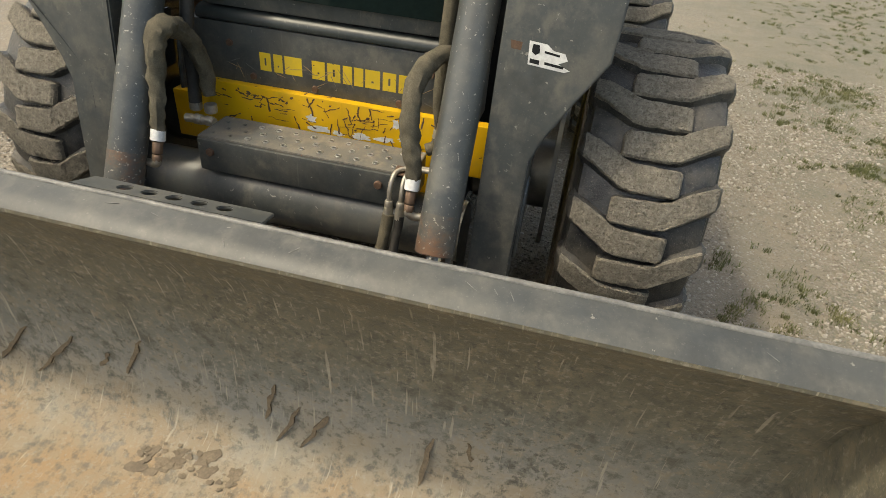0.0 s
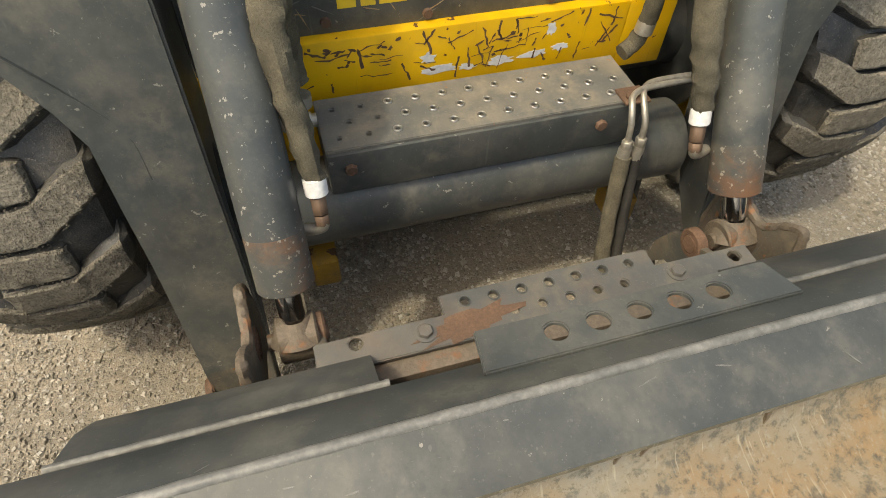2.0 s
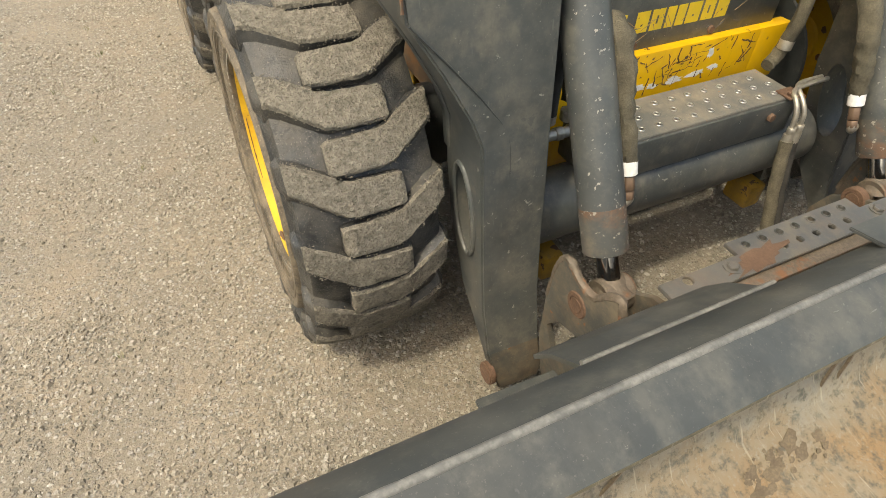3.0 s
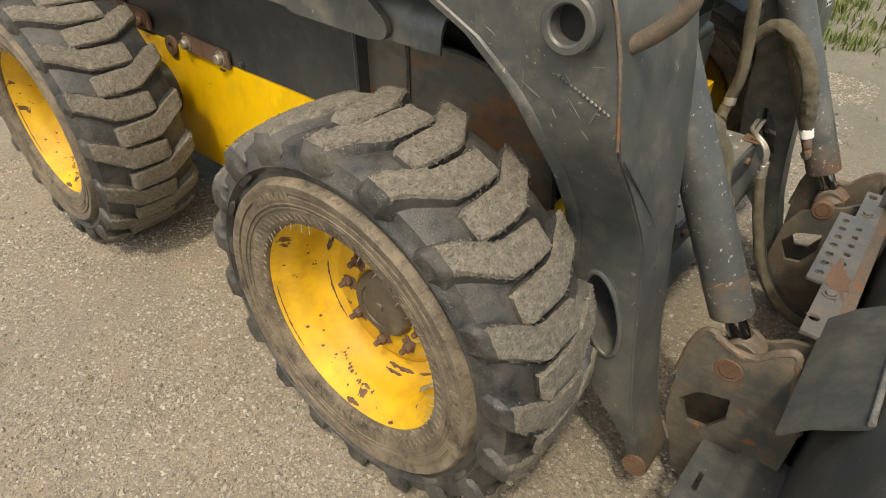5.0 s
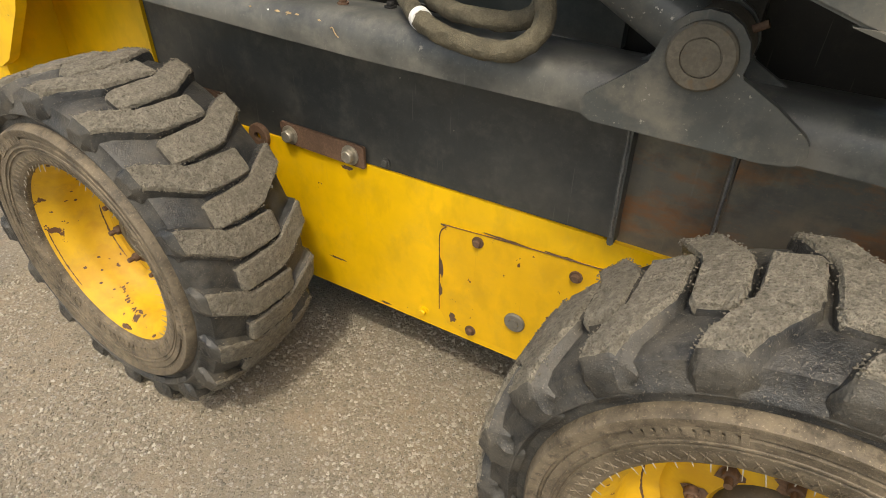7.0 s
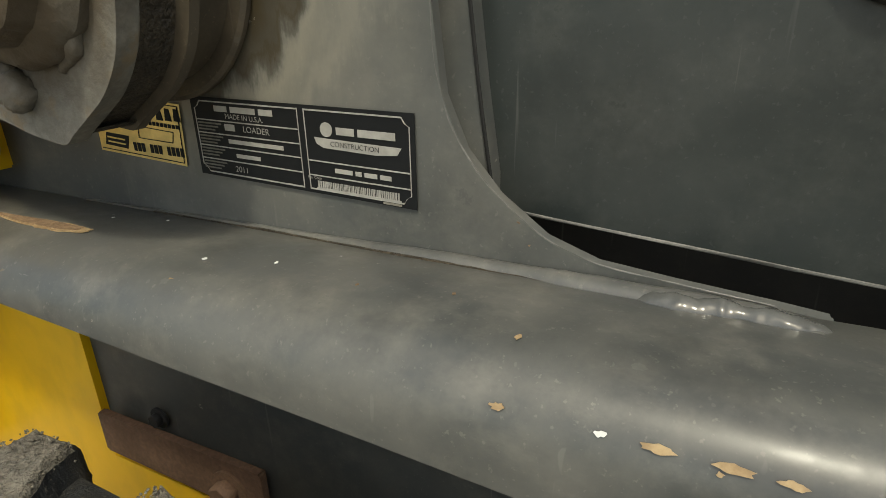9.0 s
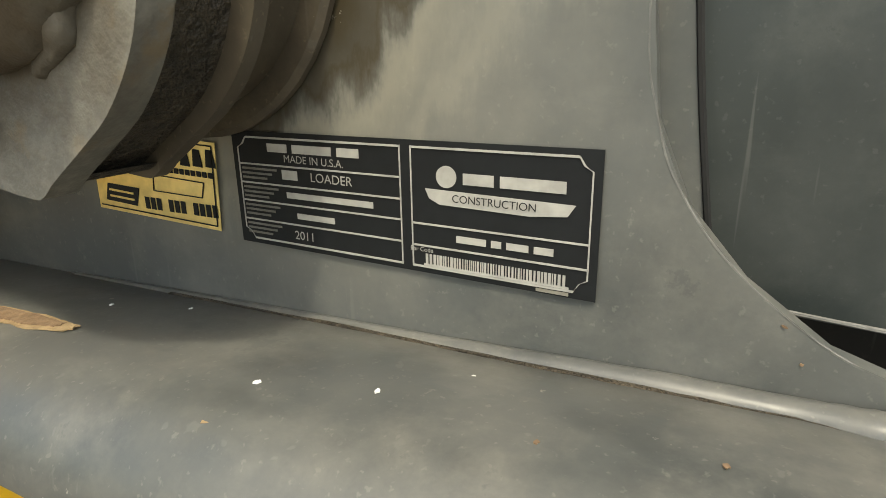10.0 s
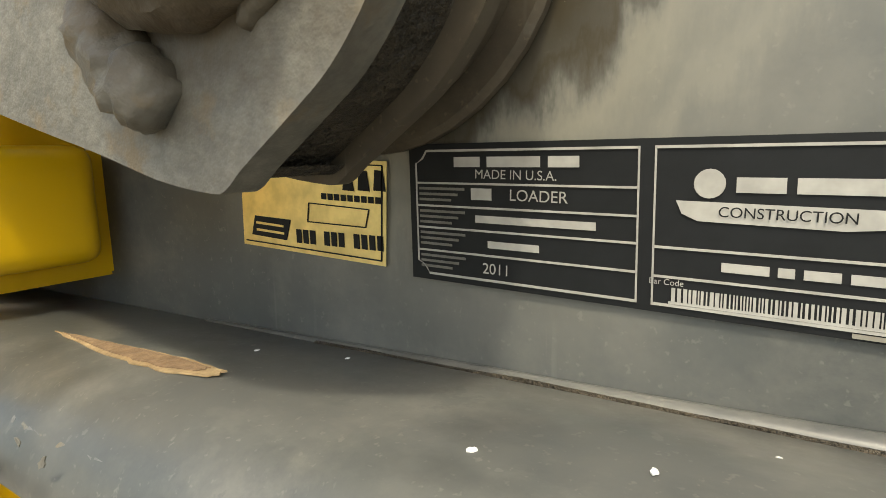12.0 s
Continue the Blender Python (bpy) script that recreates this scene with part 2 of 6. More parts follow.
def bucket_inside():
    """Scoured steel: orange tan floor, then blue-grey and olive, tones that hold the lip's shade; scratched all over.
    """
    m, t, p = nodes_of("scoured_bucket_steel")
    pos = coords(t)
    xyz = t.nodes.new("ShaderNodeSeparateXYZ")
    t.links.new(pos, xyz.inputs[0])
    n1, n2, n3 = noise_of(t, pos, 6.0, 8, 0.7), noise_of(t, pos, 26.0, 6, 0.7), noise_of(t, pos, 190.0, 3)
    add = t.nodes.new("ShaderNodeMath")
    add.operation, add.inputs[1].default_value = "MULTIPLY_ADD", 0.40
    t.links.new(n1.outputs[0], add.inputs[0])
    t.links.new(xyz.outputs[2], add.inputs[2])
    # tones by height: lit tan floor, painted shade darkening towards the lip
    col = ramp(t, add.outputs[0], [(0.205, (0.245, 0.160, 0.080)), (0.26, (0.225, 0.172, 0.108)), (0.32, (0.230, 0.203, 0.152)), (0.39, (0.205, 0.202, 0.178)), (0.49, (0.145, 0.150, 0.132)), (0.61, (0.128, 0.122, 0.092)), (0.90, (0.105, 0.094, 0.064))])
    col = mixed(t, ramp(t, n2.outputs[0], [(0.52, 0.0), (0.64, 0.55)]), col, (0.225, 0.190, 0.130))
    col = mixed(t, ramp(t, noise_of(t, pos, 75.0, 5, 0.7).outputs[0], [(0.54, 0.0), (0.64, 0.55)]), col, (0.26, 0.240, 0.190))
    col = mixed(t, ramp(t, n2.outputs[0], [(0.36, 0.75), (0.49, 0.0)]), col, (0.066, 0.066, 0.054))
    col = mixed(t, ramp(t, noise_of(t, pos, 48.0, 6, 0.72).outputs[0], [(0.36, 0.65), (0.46, 0.0)]), col, (0.060, 0.060, 0.050))
    for sc, turn, amount in ((95.0, (0.0, 0.6, 0.0), 0.12), (120.0, (0.0, -0.9, 0.0), 0.25), (80.0, (0.0, 1.5, 0.0), 0.40), (140.0, (0.0, 1.1, 0.0), 0.40), (150.0, (0.0, -0.3, 0.0), 0.08)):
        mp = t.nodes.new("ShaderNodeMapping")
        mp.inputs["Rotation"].default_value, mp.inputs["Scale"].default_value = turn, (1.0, 0.1, 0.06)
        t.links.new(pos, mp.inputs[0])
        ln = noise_of(t, mp.outputs[0], sc, 2, 0.5)
        col = mixed(t, ramp(t, ln.outputs[0], [(0.68, 0.0), (0.73, amount)]), col, (0.42, 0.38, 0.29))
    t.links.new(col, p.inputs["Base Color"])
    t.links.new(ramp(t, n2.outputs[0], [(0.3, 0.45), (0.7, 0.75)]), p.inputs["Roughness"])
    h = bumped(t, p, n3.outputs[0], 0.25, 0.002)
    bumped(t, p, n2.outputs[0], 0.3, 0.004, h)
    return m


M_BUCKET_IN = bucket_inside()
M_STAIN = rough_stuff("dark_stain", (0.115, 0.088, 0.058), (0.20, 0.155, 0.10), 30, 0.7, 0.2)
M_STEEL = rough_stuff("bare_steel", (0.42, 0.42, 0.41), (0.55, 0.54, 0.52), 20, 0.35, 0.1, 200, 0.9)
M_WORN = rough_stuff("rubbed_paint_edge", (0.085, 0.086, 0.082), (0.23, 0.225, 0.205), 22, 0.5, 0.15, 150)
M_WELD = paint("painted_weld", (0.088, 0.090, 0.086), (0.19, 0.18, 0.155), 0.7, (0.24, 0.22, 0.18), 0.3, 0.30, cloud=0.4)
M_SEAL = plain("glossy_sealant", (0.090, 0.092, 0.088), 0.13)
M_CHROME = plain("chrome", (0.75, 0.75, 0.76), 0.12, 1.0)
M_ZINC = plain("zinc_fitting", (0.42, 0.39, 0.33), 0.45, 0.7)
M_COPPER = plain("rusted_fitting", (0.19, 0.125, 0.085), 0.6, 0.4)
M_WHITE = plain("white_band", (0.70, 0.70, 0.68), 0.6)
M_HOSE = rough_stuff("fabric_hose_sleeve", (0.062, 0.054, 0.036), (0.160, 0.140, 0.095), 30, 0.9, 0.8, 420)
M_HOSE_BLACK = rough_stuff("black_rubber_hose", (0.018, 0.018, 0.017), (0.05, 0.046, 0.04), 18, 0.6, 0.2)
def rubber(name, clean, film, dust, cover, scale, gloss, grit):
    """Black rubber: a thin grey film, patches of dry dust with ragged edges, and single grains stuck to it."""
    m, t, p = nodes_of(name)
    pos = coords(t)
    a, b, c, d = noise_of(t, pos, scale, 7, 0.66), noise_of(t, pos, scale * 3.1, 6, 0.7), noise_of(t, pos, 330.0, 2), noise_of(t, pos, 60.0, 5, 0.7)
    col = mixed(t, ramp(t, b.outputs[0], [(0.36, 0.0), (0.66, 1.0)]), clean, film)
    mask = ramp(t, a.outputs[0], [(0.52 - 0.3 * cover, 0.0), (0.92 - 0.3 * cover, 0.95)])
    col = mixed(t, mask, col, dust)
    col = mixed(t, ramp(t, d.outputs[0], [(0.34, 0.6), (0.47, 0.0)]), col, clean)
    col = mixed(t, ramp(t, c.outputs[0], [(0.62, 0.0), (0.68, grit)]), col, [min(1, v * 1.7) for v in dust])
    t.links.new(col, p.inputs["Base Color"])
    t.links.new(mixed(t, mask, (gloss, gloss, gloss), (0.9, 0.9, 0.9)), p.inputs["Roughness"])
    h = bumped(t, p, c.outputs[0], 0.5, 0.0025)
    bumped(t, p, d.outputs[0], 0.45, 0.006, h)
    return m


M_TYRE = rubber("tyre_rubber", (0.010, 0.011, 0.012), (0.042, 0.044, 0.045), (0.135, 0.120, 0.095), 0.36, 9.0, 0.36, 0.5)
M_SIDEWALL = rubber("dusty_sidewall", (0.022, 0.018, 0.013), (0.085, 0.068, 0.047), (0.225, 0.182, 0.127), 0.66, 17.0, 0.5, 0.45)
M_LUG = rough_stuff("dusty_worn_lug", (0.175, 0.158, 0.126), (0.39, 0.352, 0.283), 75, 0.95, 1.3, 260, 0.0, 0.006, (0.115, 0.102, 0.080))
M_GLASS = plain("dark_door_glass", (0.012, 0.022, 0.020), 0.08)
M_BLACK = plain("black_gap", (0.010, 0.010, 0.010), 0.8)
M_DECAL_Y = paint("yellow_letter_decal", (0.72, 0.50, 0.03), (0.35, 0.28, 0.1), 0.3, (0.03, 0.03, 0.03), 0.9, 0.5, 0, 60)
M_DECAL_W = plain("white_decal", (0.62, 0.62, 0.60), 0.5)
M_DECAL_K = plain("black_plate", (0.009, 0.010, 0.011), 0.6)
M_DECAL_K.node_tree.nodes["Principled BSDF"].inputs["Specular IOR Level"].default_value = 0.25
M_DECAL_G = plain("gold_plate", (0.80, 0.64, 0.27), 0.36, 0.75)
M_FAINT = plain("faint_print", (0.13, 0.125, 0.11), 0.5)
M_SILVER = plain("silver_print", (0.36, 0.35, 0.32), 0.45)


def ground_material():
    m, t, p = nodes_of("gravel_ground")
    pos = coords(t)
    big, mid = noise_of(t, pos, 1.1, 6, 0.6), noise_of(t, pos, 6.0, 5, 0.65)
    fine = noise_of(t, pos, 260.0, 4, 0.7)
    col = mixed(t, ramp(t, big.outputs[0], [(0.38, 0.0), (0.62, 1.0)]), (0.235, 0.210, 0.168), (0.305, 0.258, 0.192))
    heights = []
    # chips of two sizes, each with a tone of its own, in a bed of sandy fines
    for size, dark, light, share in ((75.0, 0.14, 0.38, 0.46), (165.0, 0.125, 0.36, 0.60)):
        v = t.nodes.new("ShaderNodeTexVoronoi")
        v.inputs["Scale"].default_value = size
        t.links.new(pos, v.inputs["Vector"])
        hs = t.nodes.new("ShaderNodeSeparateColor")
        t.links.new(v.outputs["Color"], hs.inputs[0])
        tone = ramp(t, hs.outputs[0], [(0.0, (dark, dark * 0.91, dark * 0.76)), (0.6, (dark * 0.6 + light * 0.4, dark * 0.55 + light * 0.36, dark * 0.45 + light * 0.29)), (1.0, (light, light * 0.95, light * 0.86))])
        there = ramp(t, hs.outputs[1], [(share - 0.04, 0.0), (share + 0.04, 1.0)])
        inside = ramp(t, v.outputs["Distance"], [(0.36, 1.0), (0.52, 0.0)])
        mul = t.nodes.new("ShaderNodeMath")
        mul.operation = "MULTIPLY"
        t.links.new(there, mul.inputs[0])
        t.links.new(inside, mul.inputs[1])
        col = mixed(t, mul.outputs[0], col, tone)
        gap = ramp(t, v.outputs["Distance"], [(0.48, 0.0), (0.66, 0.5)])
        col = mixed(t, gap, col, (0.165, 0.144, 0.112))
        heights.append(mul.outputs[0])
    sand = ramp(t, mid.outputs[0], [(0.52, 0.0), (0.66, 0.6)])
    col = mixed(t, sand, col, (0.265, 0.217, 0.158))
    col = mixed(t, ramp(t, fine.outputs[0], [(0.36, 0.45), (0.48, 0.0)]), col, (0.170, 0.148, 0.114))
    col = mixed(t, ramp(t, fine.outputs[0], [(0.60, 0.0), (0.70, 0.6)]), col, (0.32, 0.30, 0.26))
    # a thin film of moss and seedlings towards the grass
    xyz = t.nodes.new("ShaderNodeSeparateXYZ")
    t.links.new(pos, xyz.inputs[0])
    near = t.nodes.new("ShaderNodeMapRange")
    near.inputs["From Min"].default_value, near.inputs["From Max"].default_value = 0.9, 2.2
    t.links.new(xyz.outputs[0], near.inputs["Value"])
    moss = noise_of(t, pos, 3.2, 8, 0.72)
    both = t.nodes.new("ShaderNodeMath")
    both.operation = "MULTIPLY"
    t.links.new(near.outputs[0], both.inputs[0])
    t.links.new(ramp(t, moss.outputs[0], [(0.40, 0.35), (0.62, 0.70)]), both.inputs[1])
    col = mixed(t, both.outputs[0], col, (0.112, 0.116, 0.080))
    t.links.new(col, p.inputs["Base Color"])
    p.inputs["Roughness"].default_value = 0.95
    h = bumped(t, p, fine.outputs[0], 0.8, 0.004)
    h = bumped(t, p, heights[0], 0.6, 0.005, h)
    bumped(t, p, heights[1], 0.6, 0.003, h)
    return m


M_GROUND = ground_material()
M_STONE = rough_stuff("loose_limestone", (0.33, 0.31, 0.27), (0.52, 0.49, 0.44), 40, 0.95, 0.4, 300)
t = M_STONE.node_tree
isl = t.nodes.new("ShaderNodeNewGeometry").outputs["Random Per Island"]
t.links.new(ramp(t, isl, [(0.0, (0.165, 0.147, 0.117)), (0.3, (0.240, 0.213, 0.170)), (0.8, (0.325, 0.294, 0.241)), (1.0, (0.42, 0.395, 0.345))]), t.nodes["Principled BSDF"].inputs["Base Color"])
M_GRASS = rough_stuff("grass_blades", (0.075, 0.115, 0.022), (0.17, 0.195, 0.055), 2.2, 0.8, 0.0)
M_WEED = rough_stuff("weed_blades", (0.072, 0.095, 0.030), (0.20, 0.190, 0.085), 5, 0.85, 0.0)


# ---- building helpers ----
def obj(name, bm, mats):
    me = bpy.data.meshes.new(name)
    bm.to_mesh(me)
    bm.free()
    for m in mats if isinstance(mats, (list, tuple)) else [mats]:
        me.materials.append(m)
    return new(name, me)


def part(name, bm, material, parent, label="", smooth=True):
    ob = obj(name, bm, material)
    if smooth:
        shade(ob)
    ob.parent = parent
    return tagged(ob, label) if label else ob


def shade(ob, angle=40):
    me = ob.data
    me.polygons.foreach_set("use_smooth", [True] * len(me.polygons))
    bm = bmesh.new()
    bm.from_mesh(me)
    for e in bm.edges:
        e.smooth = len(e.link_faces) != 2 or e.calc_face_angle(0) < radians(angle)
    bm.to_mesh(me)
    bm.free()


def thing(name, label, category, place=(0, 0, 0), group=""):
    e = new(name)
    e.location = place
    return tagged(e, label, category, group)


def box(bm, lo, hi, bevel=0.004, segs=2, m=None):
    c, s = (Vector(lo) + Vector(hi)) / 2, Vector(hi) - Vector(lo)
    made = bmesh.ops.create_cube(bm, size=1, matrix=(m or Matrix()) @ Matrix.Translation(c) @ Matrix.Diagonal((*s, 1)))
    if bevel:
        es = list({e for v in made["verts"] for e in v.link_edges})
        bmesh.ops.bevel(bm, geom=es, offset=bevel, segments=segs, affect="EDGES", profile=0.6)


def frame_of(p0, p1):
    d = (Vector(p1) - Vector(p0))
    return Matrix.Translation(p0) @ d.to_track_quat("Z", "Y").to_matrix().to_4x4(), d.length


def rod(bm, p0, p1, r, segs=24, r2=None, bevel=0.0):
    m, ln = frame_of(p0, p1)
    made = bmesh.ops.create_cone(bm, cap_ends=True, segments=segs, radius1=r, radius2=r2 or r, depth=ln, matrix=m @ Matrix.Translation((0, 0, ln / 2)))
    if bevel:
        es = list({e for v in made["verts"] for e in v.link_edges if any(len(f.verts) > 4 for f in e.link_faces)})
        bmesh.ops.bevel(bm, geom=es, offset=bevel, segments=2, affect="EDGES")


def spin(bm, profile, centre, axis, segs=48, mats=None):
    """Turn (radius, along) points round an axis."""
    m = Matrix.Translation(centre) @ Vector(axis).to_track_quat("Z", "Y").to_matrix().to_4x4()
    rings = []
    for r, a in profile:
        rings.append([bm.verts.new(m @ Vector((r * math.cos(2 * math.pi * k / segs), r * math.sin(2 * math.pi * k / segs), a))) for k in range(segs)])
    for n, (a, b) in enumerate(zip(rings, rings[1:])):
        for k in range(segs):
            f = bm.faces.new((a[k], a[(k + 1) % segs], b[(k + 1) % segs], b[k]))
            if mats:
                f.material_index = mats[n]
    return rings


def ring(bm, centre, axis, r_in, r_out, half, segs=40, bevel=0.003):
    b = bevel
    pr = [(r_in, -half), (r_out - b, -half), (r_out, -half + b), (r_out, half - b), (r_out - b, half), (r_in + b, half), (r_in, half - b), (r_in, -half)]
    spin(bm, pr, centre, axis, segs)


def sweep(bm, pts, r, segs=12, wob=0.0, closed_ends=True, radii=None):
    """A tube through points, smoothed by a Catmull-Rom line."""
    P = [Vector(p) for p in pts]
    line, rad = [], []
    R = radii or [r] * len(P)
    for i in range(len(P) - 1):
        a, b, c, d = P[max(i - 1, 0)], P[i], P[i + 1], P[min(i + 2, len(P) - 1)]
        for k in range(6):
            u = k / 6
            line.append(0.5 * ((2 * b) + (c - a) * u + (2 * a - 5 * b + 4 * c - d) * u * u + (3 * b - a - 3 * c + d) * u**3))
            rad.append(R[i] + (R[i + 1] - R[i]) * u)
    line.append(P[-1])
    rad.append(R[-1])
    rings, up = [], Vector((0.31, 0.52, 0.8))
    for i, p in enumerate(line):
        d = (line[min(i + 1, len(line) - 1)] - line[max(i - 1, 0)]).normalized()
        s = d.cross(up).normalized()
        up = s.cross(d).normalized()
        row = []
        for k in range(segs):
            a = 2 * math.pi * k / segs
            q = rad[i] * (1 + wob * noise.noise(Vector((i * 0.55, math.cos(a) * 1.5, math.sin(a) * 1.5 + p.x * 9))))
            row.append(bm.verts.new(p + s * (q * math.cos(a)) + up * (q * math.sin(a))))
        rings.append(row)
    for a, b in zip(rings, rings[1:]):
        for k in range(segs):
            bm.faces.new((a[k], a[(k + 1) % segs], b[(k + 1) % segs], b[k]))
    if closed_ends:
        bm.faces.new(rings[0][::-1])
        bm.faces.new(rings[-1])


def prism(bm, outline, m, depth, bevel=0.003, holes=()):
    """A flat outline (x, y) with round or given holes, depth thick along local z from 0, laid by m."""
    loops = [list(outline)] + [list(h) for h in holes]
    edges = []
    for lp in loops:
        vs = [bm.verts.new((x, y, 0)) for x, y in lp]
        edges += [bm.edges.new((a, b)) for a, b in zip(vs, vs[1:] + vs[:1])]
    fill = bmesh.ops.triangle_fill(bm, use_beauty=True, use_dissolve=False, edges=edges)
    faces = [g for g in fill["geom"] if isinstance(g, bmesh.types.BMFace)]
    for f in faces:
        if f.normal.z > 0:
            f.normal_flip()
    ext = bmesh.ops.extrude_face_region(bm, geom=faces)
    top = [g for g in ext["geom"] if isinstance(g, bmesh.types.BMVert)]
    bmesh.ops.translate(bm, verts=top, vec=(0, 0, depth))
    vs = list({v for f in faces for v in f.verts} | set(top))
    if bevel:
        rim = [e for v in top for e in v.link_edges if e.is_manifold and e.calc_face_angle(0) > 1.2]
        r = bmesh.ops.bevel(bm, geom=list(set(rim)), offset=bevel, segments=2, affect="EDGES")
        vs = list(set(v for v in vs if v.is_valid) | set(r["verts"]))
    bmesh.ops.transform(bm, matrix=m, verts=vs)


def circle(x, y, r, n=18):
    return [(x + r * math.cos(2 * math.pi * k / n), y + r * math.sin(2 * math.pi * k / n)) for k in range(n)]


def along_x(bm, profile, x0, x1, close=True, steps=1):
    """Carry a (y, z) profile along x."""
    rows = []
    for i in range(steps + 1):
        x = x0 + (x1 - x0) * i / steps
        rows.append([bm.verts.new((x, y, z)) for y, z in profile])
    n = len(profile)
    for a, b in zip(rows, rows[1:]):
        for k in range(n if close else n - 1):
            bm.faces.new((a[k], a[(k + 1) % n], b[(k + 1) % n], b[k]))
    if close:
        bm.faces.new(rows[0])
        bm.faces.new(rows[-1][::-1])
    bmesh.ops.recalc_face_normals(bm, faces=bm.faces)


def hexagon(bm, p, axis, r, h):
    m = Matrix.Translation(p) @ Vector(axis).to_track_quat("Z", "Y").to_matrix().to_4x4()
    made = bmesh.ops.create_cone(bm, cap_ends=True, segments=6, radius1=r, radius2=r * 0.97, depth=h, matrix=m @ Matrix.Translation((0, 0, h / 2)))
    es = list({e for v in made["verts"] for e in v.link_edges})
    bmesh.ops.bevel(bm, geom=es, offset=r * 0.1, segments=1, affect="EDGES")


YZ = Matrix(((0, 0, 1, 0), (1, 0, 0, 0), (0, 1, 0, 0), (0, 0, 0, 1)))  # outline (y, z), depth along +x
XZ = Matrix(((1, 0, 0, 0), (0, 0, -1, 0), (0, 1, 0, 0), (0, 0, 0, 1)))  # outline (x, z), depth along -y


def at_x(x):
    return Matrix.Translation((x, 0, 0)) @ YZ


def at_y(y):
    return Matrix.Translation((0, y, 0)) @ XZ


# ---- ground ----
bm = bmesh.new()
N = 90
GX = [-3 + 6 * i / N for i in range(N + 1)]
GX = [-2500, -300, -40, -12, -6] + GX + [6, 12, 40, 300, 2500]
GY = [-2500, -300, -40, -12, -6, -4] + [-2.5 + 7 * i / N for i in range(N + 1)] + [8, 14, 40, 300, 2500]
rows = []
for y in GY:
    rows.append([bm.verts.new((x, y, (0.010 * noise.noise(Vector((x * 1.7, y * 1.7, 0))) + 0.004 * noise.noise(Vector((x * 7, y * 7, 3)))) if abs(x) < 5 and -3.5 < y < 6 else 0.0)) for x in GX])
for a, b in zip(rows, rows[1:]):
    for k in range(len(GX) - 1):
        bm.faces.new((a[k], a[k + 1], b[k + 1], b[k]))
ground = obj("ground", bm, M_GROUND)
shade(ground)
tagged(ground, "pale tan crushed limestone gravel yard", "ground", kind="structure")


def scatter_stones(count, area, lo, hi, seed):
    """Crushed chips: uneven four-sided stubs with a smaller tilted top."""
    rnd = random.Random(seed)
    verts, faces = [], []
    for _ in range(count):
        x, y = rnd.uniform(area[0], area[1]), rnd.uniform(area[2], area[3])
        if 1.5 * noise.noise(Vector((x * 2.4, y * 2.4, seed))) + rnd.uniform(-0.5, 0.5) < -0.24:
            continue
        s = lo + (hi - lo) * rnd.random() ** 3
        a, q, tall = rnd.uniform(0, 6.28), rnd.uniform(0.55, 1.0), rnd.uniform(0.35, 0.9)
        n = len(verts)
        z0 = 0.010 * noise.noise(Vector((x * 1.7, y * 1.7, 0))) - 0.001
        for top in (0, 1):
            k = 1.0 if not top else 0.62
            for vx, vy in ((1, 0), (0, 1), (-1, 0), (0, -1)):
                vx, vy = vx * k * rnd.uniform(0.7, 1.2), vy * k * q * rnd.uniform(0.7, 1.2)
                verts.append((x + s * (vx * math.cos(a) - vy * math.sin(a)), y + s * (vx * math.sin(a) + vy * math.cos(a)), z0 + (s * tall * rnd.uniform(0.7, 1.2) if top else 0)))
        faces += [(n + i, n + (i + 1) % 4, n + 4 + (i + 1) % 4, n + 4 + i) for i in range(4)] + [(n + 4, n + 5, n + 6, n + 7)]
    return verts, faces


GRAVEL = [(125000, (-2.2, -0.35, -0.6, 2.7), 0.0019, 0.0088, 4), (95000, (0.75, 2.9, -0.1, 3.7), 0.0026, 0.0115, 5), (22000, (-0.35, 0.75, -0.3, 1.6), 0.0026, 0.0105, 7), (900, (-2.2, 2.7, -0.5, 3.2), 0.007, 0.014, 6)]
for count, area, lo, hi, seed in GRAVEL:
    me = bpy.data.meshes.new("gravel_stones")
    sv, sf = scatter_stones(count, area, lo, hi, seed)
    me.from_pydata(sv, [], sf)
    me.materials.append(M_STONE)
    tagged(new("gravel_stones", me), "scattered loose pale limestone chips on the yard", "gravel", kind="stuff")


def tufts(name, spots, blade, seed, mat, label, category):
    rnd = random.Random(seed)
    verts, faces = [], []
    for x, y, r, n in spots:
        for _ in range(n):
            a, d = rnd.uniform(0, 6.28), r * rnd.random() ** 0.7
            px, py, h, w = x + d * math.cos(a), y + d * math.sin(a), blade * rnd.uniform(0.4, 1.2), blade * rnd.uniform(0.05, 0.11)
            b, lean = rnd.uniform(0, 6.28), rnd.uniform(0.1, 0.9) * h
            k = len(verts)
            cx, cy = math.cos(b), math.sin(b)
            verts += [(px - cy * w, py + cx * w, -0.005), (px + cy * w, py - cx * w, -0.005),
                      (px + cx * lean * 0.4 - cy * w * 0.7, py + cy * lean * 0.4 + cx * w * 0.7, h * 0.6),
                      (px + cx * lean * 0.4 + cy * w * 0.7, py + cy * lean * 0.4 - cx * w * 0.7, h * 0.6), (px + cx * lean, py + cy * lean, h)]
            faces += [(k, k + 1, k + 3, k + 2), (k + 2, k + 3, k + 4)]
    me = bpy.data.meshes.new(name)
    me.from_pydata(verts, [], faces)
    me.materials.append(mat)
    return tagged(new(name, me), label, category, kind="stuff")


rnd = random.Random(8)
